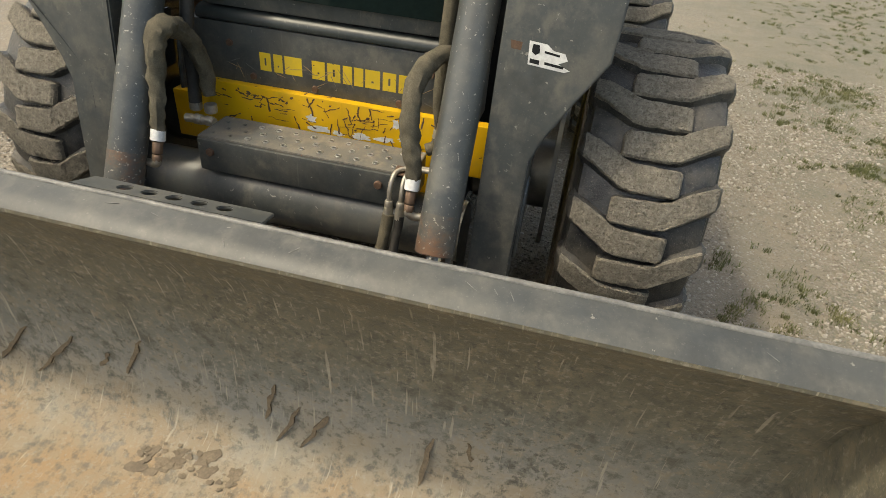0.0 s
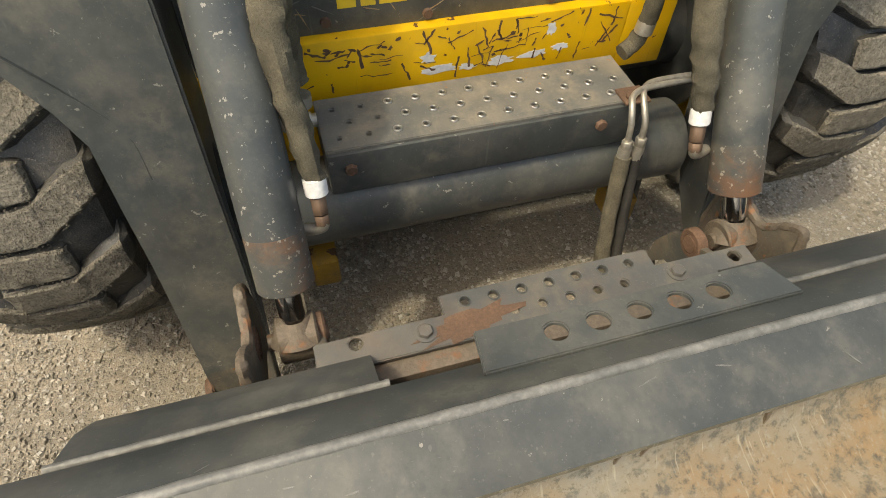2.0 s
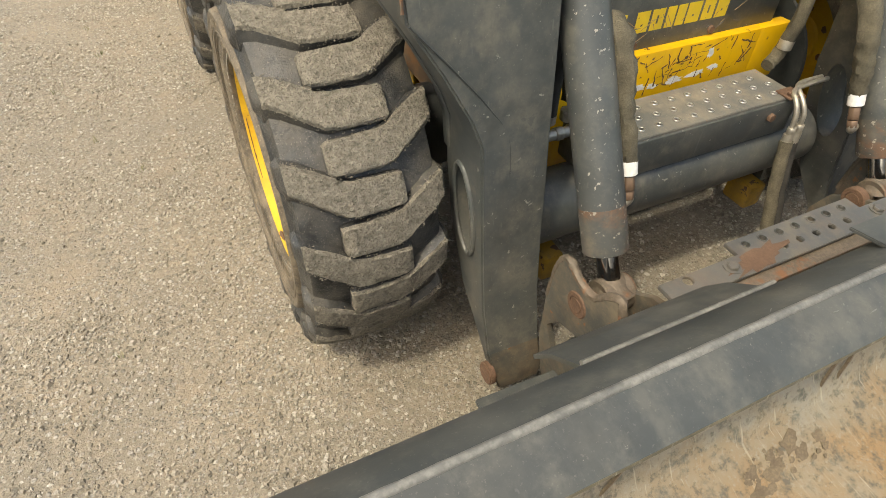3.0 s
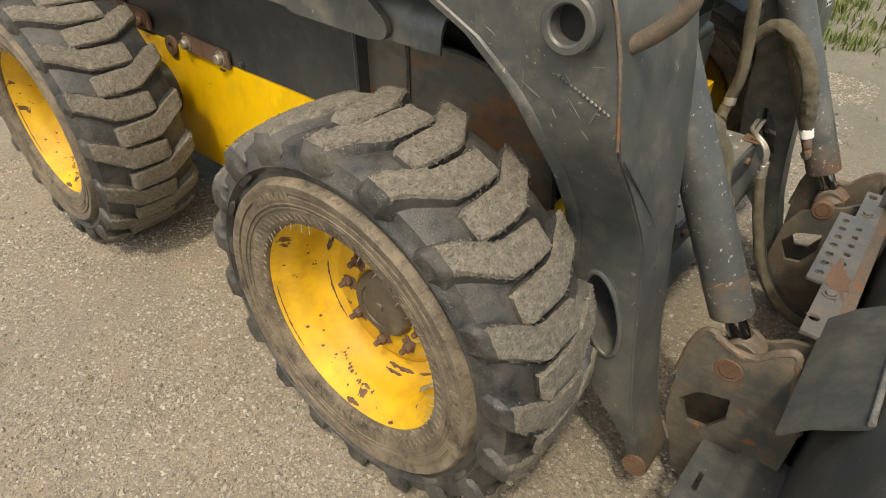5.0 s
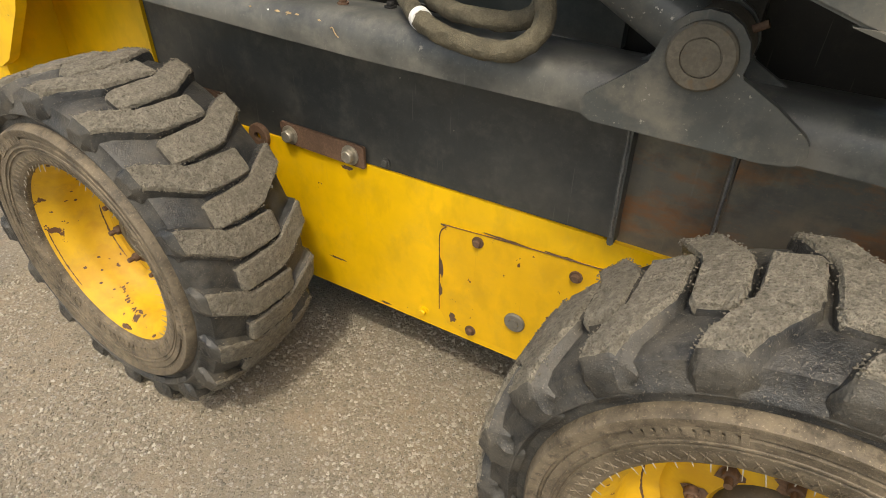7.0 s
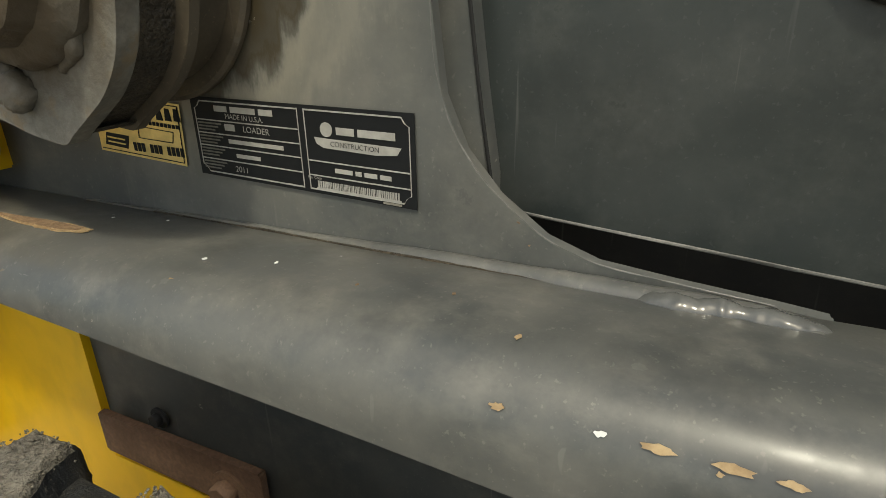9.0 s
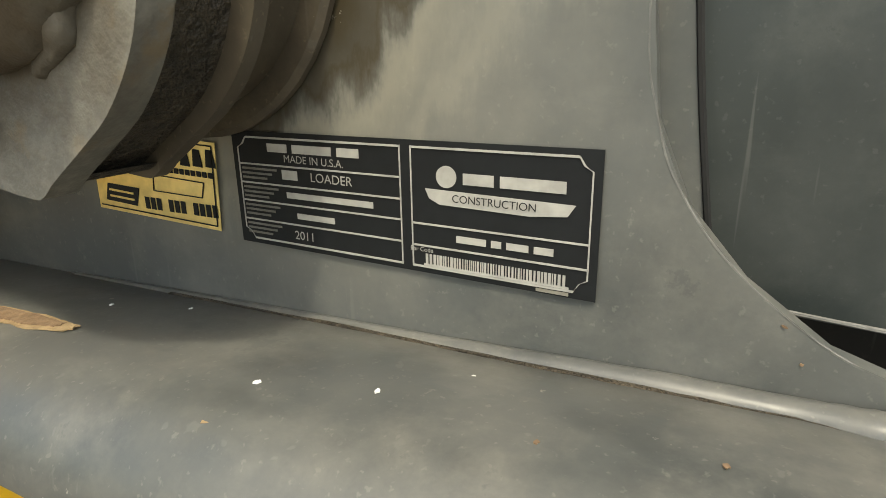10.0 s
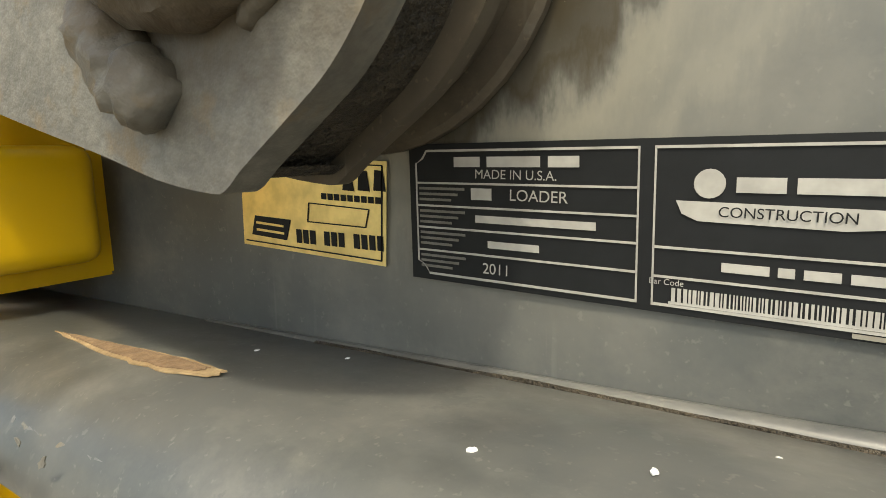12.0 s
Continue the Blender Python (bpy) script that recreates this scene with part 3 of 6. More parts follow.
# patches of seedlings, thickest towards the grass: place, reach, number of sprigs
WEED_PATCHES = [(3.4, 6.4, 0.9, 60), (2.95, 4.7, 0.55, 40), (2.9, 5.9, 0.6, 30), (2.04, 3.77, 0.16, 9), (2.03, 3.23, 0.22, 14), (2.35, 3.5, 0.3, 22), (2.42, 3.3, 0.2, 14), (1.84, 3.13, 0.12, 7), (1.9, 2.69, 0.16, 9), (2.13, 2.6, 0.22, 14), (2.5, 3.1, 0.2, 10),
                (2.35, 2.36, 0.14, 22), (2.13, 1.98, 0.12, 24), (1.83, 1.94, 0.12, 6), (2.05, 1.55, 0.16, 16), (2.12, 3.0, 0.2, 10), (2.4, 5.3, 0.12, 8), (3.9, 7.2, 1.0, 60), (1.4, 0.66, 0.10, 9), (1.57, 0.74, 0.09, 9), (1.63, 0.63, 0.10, 8), (1.28, 0.51, 0.07, 6), (1.44, 0.51, 0.10, 6), (1.27, 0.85, 0.07, 4), (2.6, 1.4, 0.5, 30), (2.9, 2.4, 0.6, 50), (3.3, 3.4, 0.7, 60)]
weed_spots = []
for px, py, reach, sprigs in WEED_PATCHES:
    for _ in range(int(sprigs * 1.5)):
        weed_spots.append((rnd.gauss(px, reach * 0.55), rnd.gauss(py, reach * 0.55), rnd.uniform(0.012, 0.05), rnd.randint(14, 46)))
weed_spots += [(rnd.uniform(1.1, 4.2), rnd.uniform(-0.6, 5.5), rnd.uniform(0.01, 0.05), rnd.randint(4, 20)) for _ in range(380)]
weed_spots += [(rnd.uniform(-2.2, -0.9), rnd.uniform(0.2, 2.4), rnd.uniform(0.01, 0.025), 7) for _ in range(10)]
tufts("weeds", weed_spots, 0.020, 5, M_WEED, "sparse low green weeds growing in the gravel", "weeds")
field = [(rnd.uniform(3.5, 9), rnd.uniform(-2.5, 3.5), 0.22, 60) for _ in range(420)]
tufts("grass", field, 0.09, 6, M_GRASS, "green mown grass beyond the gravel edge", "grass")


# ---- the loader ----
loader = thing("skid_steer_loader", "yellow and charcoal wheeled skid steer loader, scratched and dusty", "skid steer", (0, 1.1, 0))
ROOT = Matrix.Translation((0, -1.1, 0))


def lpart(name, bm, material, label="", parent=None, smooth=True):
    """A part of the loader, made in the yard's own coordinates."""
    if parent is None or parent is loader:
        bmesh.ops.transform(bm, matrix=ROOT, verts=bm.verts)
        return part(name, bm, material, loader, label, smooth)
    bmesh.ops.transform(bm, matrix=ROOT @ parent.matrix_basis.inverted(), verts=bm.verts)
    return part(name, bm, material, parent, label, smooth)


# wheels: the wheel turns about x; outer side is +x in its own space
TYRE_R, LUG_R, HALF = 0.407, 0.433, 0.150
LUGS = 18
RIM_R = 0.232


RIM_LINE = [(RIM_R + 0.014, 0.118), (RIM_R + 0.013, 0.131), (RIM_R + 0.009, 0.134), (RIM_R + 0.003, 0.128), (RIM_R - 0.004, 0.112), (RIM_R - 0.012, 0.100), (RIM_R - 0.022, 0.089), (RIM_R - 0.027, 0.062),
            (RIM_R - 0.032, 0.03), (RIM_R - 0.050, 0.004), (0.155, -0.004), (0.150, 0.002), (0.135, 0.006), (0.084, 0.010), (0.0785, 0.004), (0.0, 0.004)]


def rim_mesh():
    bm = bmesh.new()
    spin(bm, RIM_LINE, (0, 0, 0), (1, 0, 0), 72)
    pr2 = [(RIM_R + 0.014, 0.118), (RIM_R - 0.002, 0.09), (RIM_R - 0.022, 0.0), (RIM_R - 0.004, -0.12), (RIM_R + 0.006, -0.135)]
    spin(bm, pr2, (0, 0, 0), (1, 0, 0), 72)
    bmesh.ops.remove_doubles(bm, verts=bm.verts, dist=1e-5)
    return bm


def tyre_mesh():
    bm = bmesh.new()
    side = [(RIM_R + 0.006, 0.112), (RIM_R + 0.0065, 0.136), (RIM_R + 0.010, 0.144), (RIM_R + 0.016, 0.148), (RIM_R + 0.030, 0.151), (RIM_R + 0.034, 0.153), (RIM_R + 0.040, 0.153), (RIM_R + 0.0445, 0.1542), (RIM_R + 0.0455, 0.1568),
            (RIM_R + 0.0480, 0.1568), (RIM_R + 0.0490, 0.1550), (RIM_R + 0.0535, 0.1565), (RIM_R + 0.0545, 0.1592), (RIM_R + 0.0570, 0.1592), (RIM_R + 0.058, 0.1575), (RIM_R + 0.0705, 0.1592), (RIM_R + 0.0720, 0.1555), (RIM_R + 0.0760, 0.1555), (RIM_R + 0.0775, 0.1596),
            (RIM_R + 0.084, 0.1600), (RIM_R + 0.088, 0.1625), (RIM_R + 0.094, 0.1625), (RIM_R + 0.098, 0.158), (RIM_R + 0.103, 0.141), (RIM_R + 0.117, 0.139), (RIM_R + 0.126, 0.156), (RIM_R + 0.132, 0.155), (RIM_R + 0.136, 0.150),
            (TYRE_R - 0.012, 0.142), (TYRE_R - 0.003, 0.122)]
    crown = [(TYRE_R + 0.003, 0.07), (TYRE_R + 0.005, 0.0), (TYRE_R + 0.003, -0.07)]
    pr = side + crown + [(r, -a) for r, a in side[::-1]]
    n = len(side)
    mats = [0] * (n - 7) + [1] * (len(crown) + 13) + [0] * (n - 7)
    spin(bm, pr, (0, 0, 0), (1, 0, 0), 72, mats)
    return bm


def lug_mesh(sign):
    """One tread bar, from past the middle to the shoulder and down it. sign: the side that it lies on."""
    bm = bmesh.new()
    # across, along the tread (metres), half width, top radius, foot radius
    st = [(-0.070, -0.024, 0.0250, LUG_R - 0.014, TYRE_R - 0.004, 0.003), (-0.066, -0.024, 0.0285, LUG_R - 0.004, TYRE_R - 0.004, 0.003), (-0.058, -0.024, 0.0312, LUG_R, TYRE_R - 0.004, 0.003), (-0.010, -0.024, 0.0318, LUG_R + 0.001, TYRE_R - 0.004, 0.003),
          (0.034, -0.023, 0.0325, LUG_R + 0.001, TYRE_R - 0.004, 0.004), (0.056, -0.018, 0.0330, LUG_R, TYRE_R - 0.004, 0.006), (0.068, -0.010, 0.0335, LUG_R - 0.001, TYRE_R - 0.005, 0.009), (0.120, 0.022, 0.0300, LUG_R - 0.006, TYRE_R - 0.012, 0.015),
          (0.150, 0.037, 0.0260, LUG_R - 0.015, TYRE_R - 0.03, 0.018), (0.160, 0.042, 0.023, LUG_R - 0.036, TYRE_R - 0.045, 0.016), (0.160, 0.044, 0.021, LUG_R - 0.058, TYRE_R - 0.06, 0.013)]
    rings = []
    for i, (w, s, hw, rt, rf, foot) in enumerate(st):
        row = []
        for off, r in ((-hw - foot, rf), (-hw - foot * 0.1, rt - 0.007), (-hw + 0.004, rt), (hw - 0.004, rt), (hw + foot * 0.1, rt - 0.007), (hw + foot, rf)):
            jag = 0.0016 * noise.noise(Vector((w * 55, off * 60, r * 40 + sign)))
            ang = (s + off) / LUG_R
            row.append(bm.verts.new((sign * (w - (0.012 if r == rf and i > 8 else 0)), (r + jag) * math.sin(ang), (r + jag) * math.cos(ang))))
        rings.append(row)
    for i, (a, b) in enumerate(zip(rings, rings[1:])):
        for k in range(5):
            f = bm.faces.new((a[k], a[k + 1], b[k + 1], b[k]))
            f.material_index = 1 if k in (1, 2, 3) and i < 8 else 0
    bm.faces.new(rings[0][::-1])
    bm.faces.new(rings[-1])
    bmesh.ops.recalc_face_normals(bm, faces=bm.faces)
    bmesh.ops.subdivide_edges(bm, edges=bm.edges, cuts=3, use_grid_fill=True)
    for v in bm.verts:
        v.co += Vector((noise.noise(v.co * 90), noise.noise(v.co * 95 + Vector((7, 0, 0))), noise.noise(v.co * 85 + Vector((0, 9, 0))))) * 0.0022
        v.co += Vector((noise.noise(v.co * 260), noise.noise(v.co * 270 + Vector((7, 0, 0))), noise.noise(v.co * 280))) * 0.0012
    return bm


MESH = {}


def shared(name, bm, mats):
    if name in ("rim", "tyre", "lug_out", "lug_in"):
        bmesh.ops.scale(bm, vec=(0.90, 1, 1), verts=bm.verts)
    ob = obj(name, bm, mats)
    shade(ob)
    MESH[name] = ob.data
    bpy.data.objects.remove(ob)


shared("rim", rim_mesh(), M_RIM)
shared("tyre", tyre_mesh(), [M_SIDEWALL, M_TYRE])
shared("lug_out", lug_mesh(1), [M_TYRE, M_LUG])
shared("lug_in", lug_mesh(-1), [M_TYRE, M_LUG])
bm = bmesh.new()
spin(bm, [(0.078, 0.004), (0.076, 0.018), (0.068, 0.026), (0.052, 0.027), (0.050, 0.024), (0.012, 0.024), (0.010, 0.029), (0.0, 0.029)], (0, 0, 0), (1, 0, 0), 36)
shared("hub", bm, M_LINK)
bm = bmesh.new()
hexagon(bm, (0, 0, 0), (1, 0, 0), 0.0125, 0.016)
rod(bm, (0.014, 0, 0), (0.03, 0, 0), 0.0065, 10)
rnd = random.Random(31)
halo = [bm.verts.new((0.0028, q * math.cos(a) - 0.003, q * math.sin(a) - 0.004)) for a, q in ((k * 0.45, rnd.uniform(0.015, 0.028)) for k in range(14))]
bm.faces.new(halo)
shared("nut", bm, M_RUST)
bm = bmesh.new()
for k in range(70):
    a, q = 2 * math.pi * (k + rnd.uniform(-0.3, 0.3)) / 70, rnd.uniform(0.25, 0.95)
    rr = Vector((0, math.cos(a), math.sin(a)))
    foot = rr * (RIM_R + 0.013) + Vector((0.1300, 0, 0))
    rod(bm, foot, foot + Vector((0.004, rnd.uniform(-0.004, 0.004), rnd.uniform(-0.004, 0.004))) * q - rr * 0.017 * q, 0.0012, 4, 0.0006)
shared("hairs", bm, M_HAIR)
bm = bmesh.new()
for k in range(170):
    a = 2 * math.pi * k / 170
    rr = Vector((0, math.cos(a), math.sin(a)))
    lean = 0.034 if k % 2 else -0.034
    rr2 = Vector((0, math.cos(a + lean), math.sin(a + lean)))
    rod(bm, rr * (RIM_R + 0.0200) + Vector((0.1345, 0, 0)), rr2 * (RIM_R + 0.0360) + Vector((0.1378, 0, 0)), 0.0014, 4)
for a0, count in ((0.3, 9), (2.2, 7), (4.4, 11)):
    for k in range(count):
        a = a0 + 0.052 * k
        m = Matrix.Rotation(a, 4, "X") @ Matrix.Translation((0.1432, 0, RIM_R + 0.072))
        box(bm, (-0.001, -0.006, -0.008), (0.0012, 0.006 if k % 3 else 0.002, 0.008), 0, 1, m)
shared("ribs", bm, M_SIDEWALL)


def crumb_mesh(seed):
    """Grit stuck along the tread bars of a right wheel."""
    rg = random.Random(seed)
    st = [(-0.064, -0.024, 0.030, 0.0), (0.052, -0.018, 0.0335, 0.0), (0.120, 0.022, 0.0300, 0.006), (0.150, 0.037, 0.026, 0.014)]
    verts, faces = [], []
    for n in range(9000):
        i, u = rg.randrange(3), rg.random()
        w, s0, hw, drop = (p + (q - p) * u for p, q in zip(st[i], st[i + 1]))
        sign = rg.choice((-1, 1))
        if n % 3:
            off, r = rg.choice((-1, 1)) * (hw + rg.uniform(-0.003, 0.006)), LUG_R - drop - rg.random() ** 2 * 0.026
        else:
            off, r = rg.uniform(-1, 1) * hw, LUG_R - drop + 0.0005
        turned = 2 * math.pi * (rg.randrange(LUGS) + (0.0 if sign > 0 else 0.5)) / LUGS
        a = (s0 + off) / LUG_R
        y, z = -r * math.sin(a), r * math.cos(a)
        c = Vector((sign * w, y * math.cos(turned) - z * math.sin(turned), y * math.sin(turned) + z * math.cos(turned)))
        size, k = rg.uniform(0.0007, 0.0023), len(verts)
        for d in ((1, 0, 0), (-1, 0, 0), (0, 1, 0), (0, -1, 0), (0, 0, 1), (0, 0, -1)):
            verts.append(tuple(c + Vector(d) * size * rg.uniform(0.6, 1.3)))
        for p, q in ((0, 2), (2, 1), (1, 3), (3, 0)):
            faces += [(k + p, k + q, k + 4), (k + q, k + p, k + 5)]
    me = bpy.data.meshes.new("grit")
    me.from_pydata(verts, [], faces)
    me.materials.append(M_LUG)
    me.transform(Matrix.Diagonal((0.9, 1, 1, 1)))
    return me


MESH["grit"] = crumb_mesh(9)
bm = bmesh.new()
for r, x, a0, a1, w in ((RIM_R - 0.0495, 0.004, 2.40, 2.85, 0.0065), (RIM_R - 0.0495, 0.004, 4.72, 5.15, 0.0060), (RIM_R - 0.0400, 0.0150, 4.70, 4.98, 0.0040), (RIM_R - 0.0495, 0.004, 5.25, 5.50, 0.0045), (RIM_R - 0.0495, 0.004, 1.2, 1.4, 0.0035),
                        (RIM_R - 0.0495, 0.004, 3.0, 3.9, 0.0022), (RIM_R + 0.001, 0.1120, 4.58, 4.74, 0.0050), (RIM_R + 0.001, 0.1120, 5.15, 5.22, 0.0035), (RIM_R + 0.001, 0.1120, 1.9, 2.0, 0.0035), (RIM_R + 0.001, 0.1120, 3.2, 3.9, 0.0014)):
    n = max(3, int((a1 - a0) / 0.08))
    sweep(bm, [(x, r * math.cos(a0 + (a1 - a0) * k / n), r * math.sin(a0 + (a1 - a0) * k / n)) for k in range(n + 1)], w, 6, 0.8, True, [w * (0.25 if k in (0, n) else rnd.uniform(0.5, 1.2)) for k in range(n + 1)])


def rim_radius(x):
    """The barrel's radius at a place across the finished rim."""
    for (r0, a0), (r1, a1) in zip(RIM_LINE[3:], RIM_LINE[4:]):
        if a1 * 0.9 <= x <= a0 * 0.9:
            return r1 + (r0 - r1) * (x / 0.9 - a1) / (a0 - a1)
    return RIM_R - 0.03


CHIPS = [(4.20 + 0.05 * k + rnd.uniform(-0.02, 0.02), 0.050 + 0.0035 * k + rnd.uniform(-0.004, 0.004), rnd.uniform(0.0025, 0.0065)) for k in range(10)] + [(4.66, 0.080, 0.011), (4.70, 0.088, 0.010), (4.72, 0.079, 0.009)]
CHIPS += [(rnd.uniform(2.6, 6.0), rnd.uniform(0.035, 0.100), rnd.uniform(0.0012, 0.0045)) for k in range(26)]
for a, x, size in CHIPS:
    r = rim_radius(x)
    m = Matrix.Translation((x, r * math.cos(a), r * math.sin(a))) @ Vector((0, -math.cos(a), -math.sin(a))).to_track_quat("Z", "Y").to_matrix().to_4x4()
    outline = []
    for j in range(11):
        q = size * rnd.uniform(0.55, 1.35)
        v = m @ Vector((q * math.cos(j * 0.57), q * 0.8 * math.sin(j * 0.57), 0))
        k = (rim_radius(v.x) - 0.0007) / math.hypot(v.y, v.z)
        outline.append(bm.verts.new((v.x, v.y * k, v.z * k)))
    bm.faces.new(outline)
shared("rust_chips", bm, M_RUST)
bm = bmesh.new()
rod(bm, (0.03, 0.16, -0.115), (0.062, 0.152, -0.110), 0.004, 10)
rod(bm, (0.05, 0.155, -0.1115), (0.064, 0.1515, -0.1097), 0.0055, 10)
shared("valve", bm, M_ZINC)


def child(name, data, parent, m=None):
    c = new(name, data)
    c.parent = parent
    if m:
        c.matrix_basis = m
    return c


def wheel(x, y, turn, label):
    """turn: how far the wheel has rolled, degrees. Outer side away from the loader's middle."""
    side = 1 if x > 0 else -1
    wide = Matrix.Diagonal((1.11 if y > 1 or x > 0 else 1.0, 1, 1, 1))
    w = child("wheel", MESH["rim"], loader, ROOT @ Matrix.Translation((x, y, LUG_R - 0.004)) @ (pose(0, 0, 0) if side > 0 else pose(0, 0, 0, 0, 0, 180)) @ wide)
    tagged(w, label)
    tagged(child("tyre", MESH["tyre"], w), "worn black tyre caked with grey dust")
    child("hub", MESH["hub"], w)
    if side < 0:
        tagged(child("grit", MESH["grit"], w, pose(0, 0, 0, turn)), "dry grit stuck to the tread", kind="stuff")
    tagged(child("rubber_fringe", MESH["hairs"], w), kind="stuff")
    tagged(child("sidewall_ribbing", MESH["ribs"], w), kind="stuff")
    tagged(child("rust_chipping", MESH["rust_chips"], w), kind="stuff")
    child("valve_stem", MESH["valve"], w)
    for k in range(8):
        child("wheel_nut", MESH["nut"], w, pose(0, 0, 0, 45 * k + turn) @ Matrix.Translation((0.007, 0, 0.107)))
    step = 360 / LUGS
    # seen from its own outer side a right wheel is turned half round, so its bars lean the other way
    flip = Matrix() if side > 0 else Matrix.Diagonal((1, -1, 1, 1))
    for k in range(LUGS):
        child("tread_lug", MESH["lug_out"], w, pose(0, 0, 0, step * k + turn) @ flip)
        child("tread_lug", MESH["lug_in"], w, pose(0, 0, 0, step * (k + 0.5) + turn) @ flip)
    return w


AX_F, AX_R, TRACK = 0.426, 1.875, 0.733
wheel(-TRACK, AX_F, -4, "yellow chipped front wheel with a deep dished rim")
wheel(TRACK + 0.080, AX_F, 7, "front wheel with a chunky dusty tyre")
wheel(-TRACK + 0.018, AX_R, 11.5, "yellow rear wheel with a chunky dusty tyre")
wheel(TRACK + 0.062, AX_R, 11, "rear wheel with a chunky dusty tyre")

for y in (AX_F, AX_R):
    for s in (-1, 1):
        bm = bmesh.new()
        rod(bm, (s * 0.39, y, LUG_R), (s * 0.60, y, LUG_R), 0.10, 24)
        rod(bm, (s * 0.600, y, LUG_R), (s * 0.612, y, LUG_R), 0.205, 40)
        lpart("axle_housing", bm, M_BODY)
# chassis
bm = bmesh.new()
box(bm, (-0.392, 0.615, 0.22), (0.392, 2.45, 0.93), 0.01)
box(bm, (-0.34, 0.30, 0.22), (0.34, 0.62, 0.93), 0.01)
# shade of the space behind the arm is put into this colour
chassis = lpart("chassis", bm, M_CAVITY_SHADE)
for s in (-1, 1):
    bm = bmesh.new()
    prism(bm, [(0.60, 0.20), (2.9, 0.20), (2.9, 0.945), (2.122, 0.945), (2.122, 0.625), (0.60, 0.612)], at_x(s * 0.412 if s < 0 else 0.392), 0.020, 0.003)
    lpart("chain_case", bm, M_YELLOW, "bright yellow painted side panel with chipped edges")
    bm = bmesh.new()
    prism(bm, [(0.80, 0.618), (2.03, 0.626), (2.03, 0.95), (0.80, 0.95)], at_x(-0.408 if s < 0 else 0.392), 0.016, 0.002)
    lpart("side_panel", bm, M_BODY, "smooth charcoal side panel")
    bm = bmesh.new()
    prism(bm, [(2.035, 0.626), (2.118, 0.626), (2.118, 0.95), (2.035, 0.95)], at_x(-0.404 if s < 0 else 0.392), 0.012, 0.002)
    lpart("side_panel", bm, M_BODY)

# ledge along the side
def ledge_z(y, z=1.0):
    """How far the ledge's section, at height z, is lifted at y: its top and its lower edge run differently."""
    w = max(0.0, min(1.0, (z - 0.928) / 0.05))
    top = (y - 1.3) * 0.024 if y < 1.35 else 0.0012 - (y - 1.35) * 0.009
    low = (y - 1.3) * 0.024 if y < 1.3 else (y - 1.3) * 0.048
    return w * top + (1 - w) * low


LEDGE = [(-0.415, 0.985), (-0.425, 0.994), (-0.470, 1.000), (-0.515, 1.003), (-0.535, 0.999), (-0.550, 0.988), (-0.559, 0.970), (-0.562, 0.945), (-0.562, 0.928), (-0.557, 0.928), (-0.557, 0.948), (-0.552, 0.968),
         (-0.544, 0.983), (-0.530, 0.993), (-0.515, 0.997), (-0.470, 0.994), (-0.415, 0.978)]
for s in (1, -1):
    bm = bmesh.new()
    ends = []
    for i in range(25):
        y = 0.43 + (2.34 - 0.43) * i / 24
        ends.append([bm.verts.new((s * x, y, z + ledge_z(y, z) + 0.0012 * noise.noise(Vector((x * 20, y * 5, 1))))) for x, z in LEDGE])
    for a, b in zip(ends, ends[1:]):
        for k in range(len(LEDGE)):
            bm.faces.new((a[k], a[(k + 1) % len(LEDGE)], b[(k + 1) % len(LEDGE)], b[k]))
    bm.faces.new(ends[0])
    bm.faces.new(ends[-1][::-1])
    bmesh.ops.recalc_face_normals(bm, faces=bm.faces)
    lpart("side_ledge", bm, M_LEDGE, "charcoal folded steel ledge with worn paint specks")

# upper body
bm = bmesh.new()
box(bm, (-0.345, 0.66, 0.93), (0.345, 2.45, 1.75), 0.01)
box(bm, (-0.32, 0.45, 0.93), (0.32, 0.67, 1.75), 0.01)
# same near-black, for the shade above the ledge
upper = lpart("engine_cover", bm, M_CAVITY_SHADE)
for s in (1, -1):
    bm = bmesh.new()
    prism(bm, [(1.644, 1.60), (1.644, 1.17), (1.637, 1.105), (1.622, 1.07), (1.598, 1.042), (1.565, 1.0175), (1.531, 1.0055), (1.485, 1.001), (1.43, 0.997), (1.40, 0.994), (1.40, 0.97), (2.3, 0.97), (2.3, 1.60)], at_x(-0.424 if s > 0 else 0.412), 0.012, 0.002)
    lpart("rear_upright", bm, M_UPRIGHT, "charcoal steel upright with a curved edge")
    bm = bmesh.new()
    prism(bm, [(1.631, 1.60), (1.631, 1.03), (1.598, 1.016), (1.453, 1.005), (1.371, 0.999), (0.86, 0.965), (0.86, 1.60)], at_x(-0.376 if s > 0 else 0.346), 0.030, 0.002)
    lpart("side_door", bm, M_DOOR, "smooth dark charcoal side panel of the cab")
    bm = bmesh.new()
    prism(bm, [(1.692, 1.60), (1.632, 1.180), (1.623, 1.108), (1.6135, 1.045), (1.6135, 1.00), (2.3, 0.99), (2.3, 1.60)], at_x(-0.3965 if s > 0 else 0.3665), 0.030, 0.002)
    lpart("door_post", bm, M_UPRIGHT)

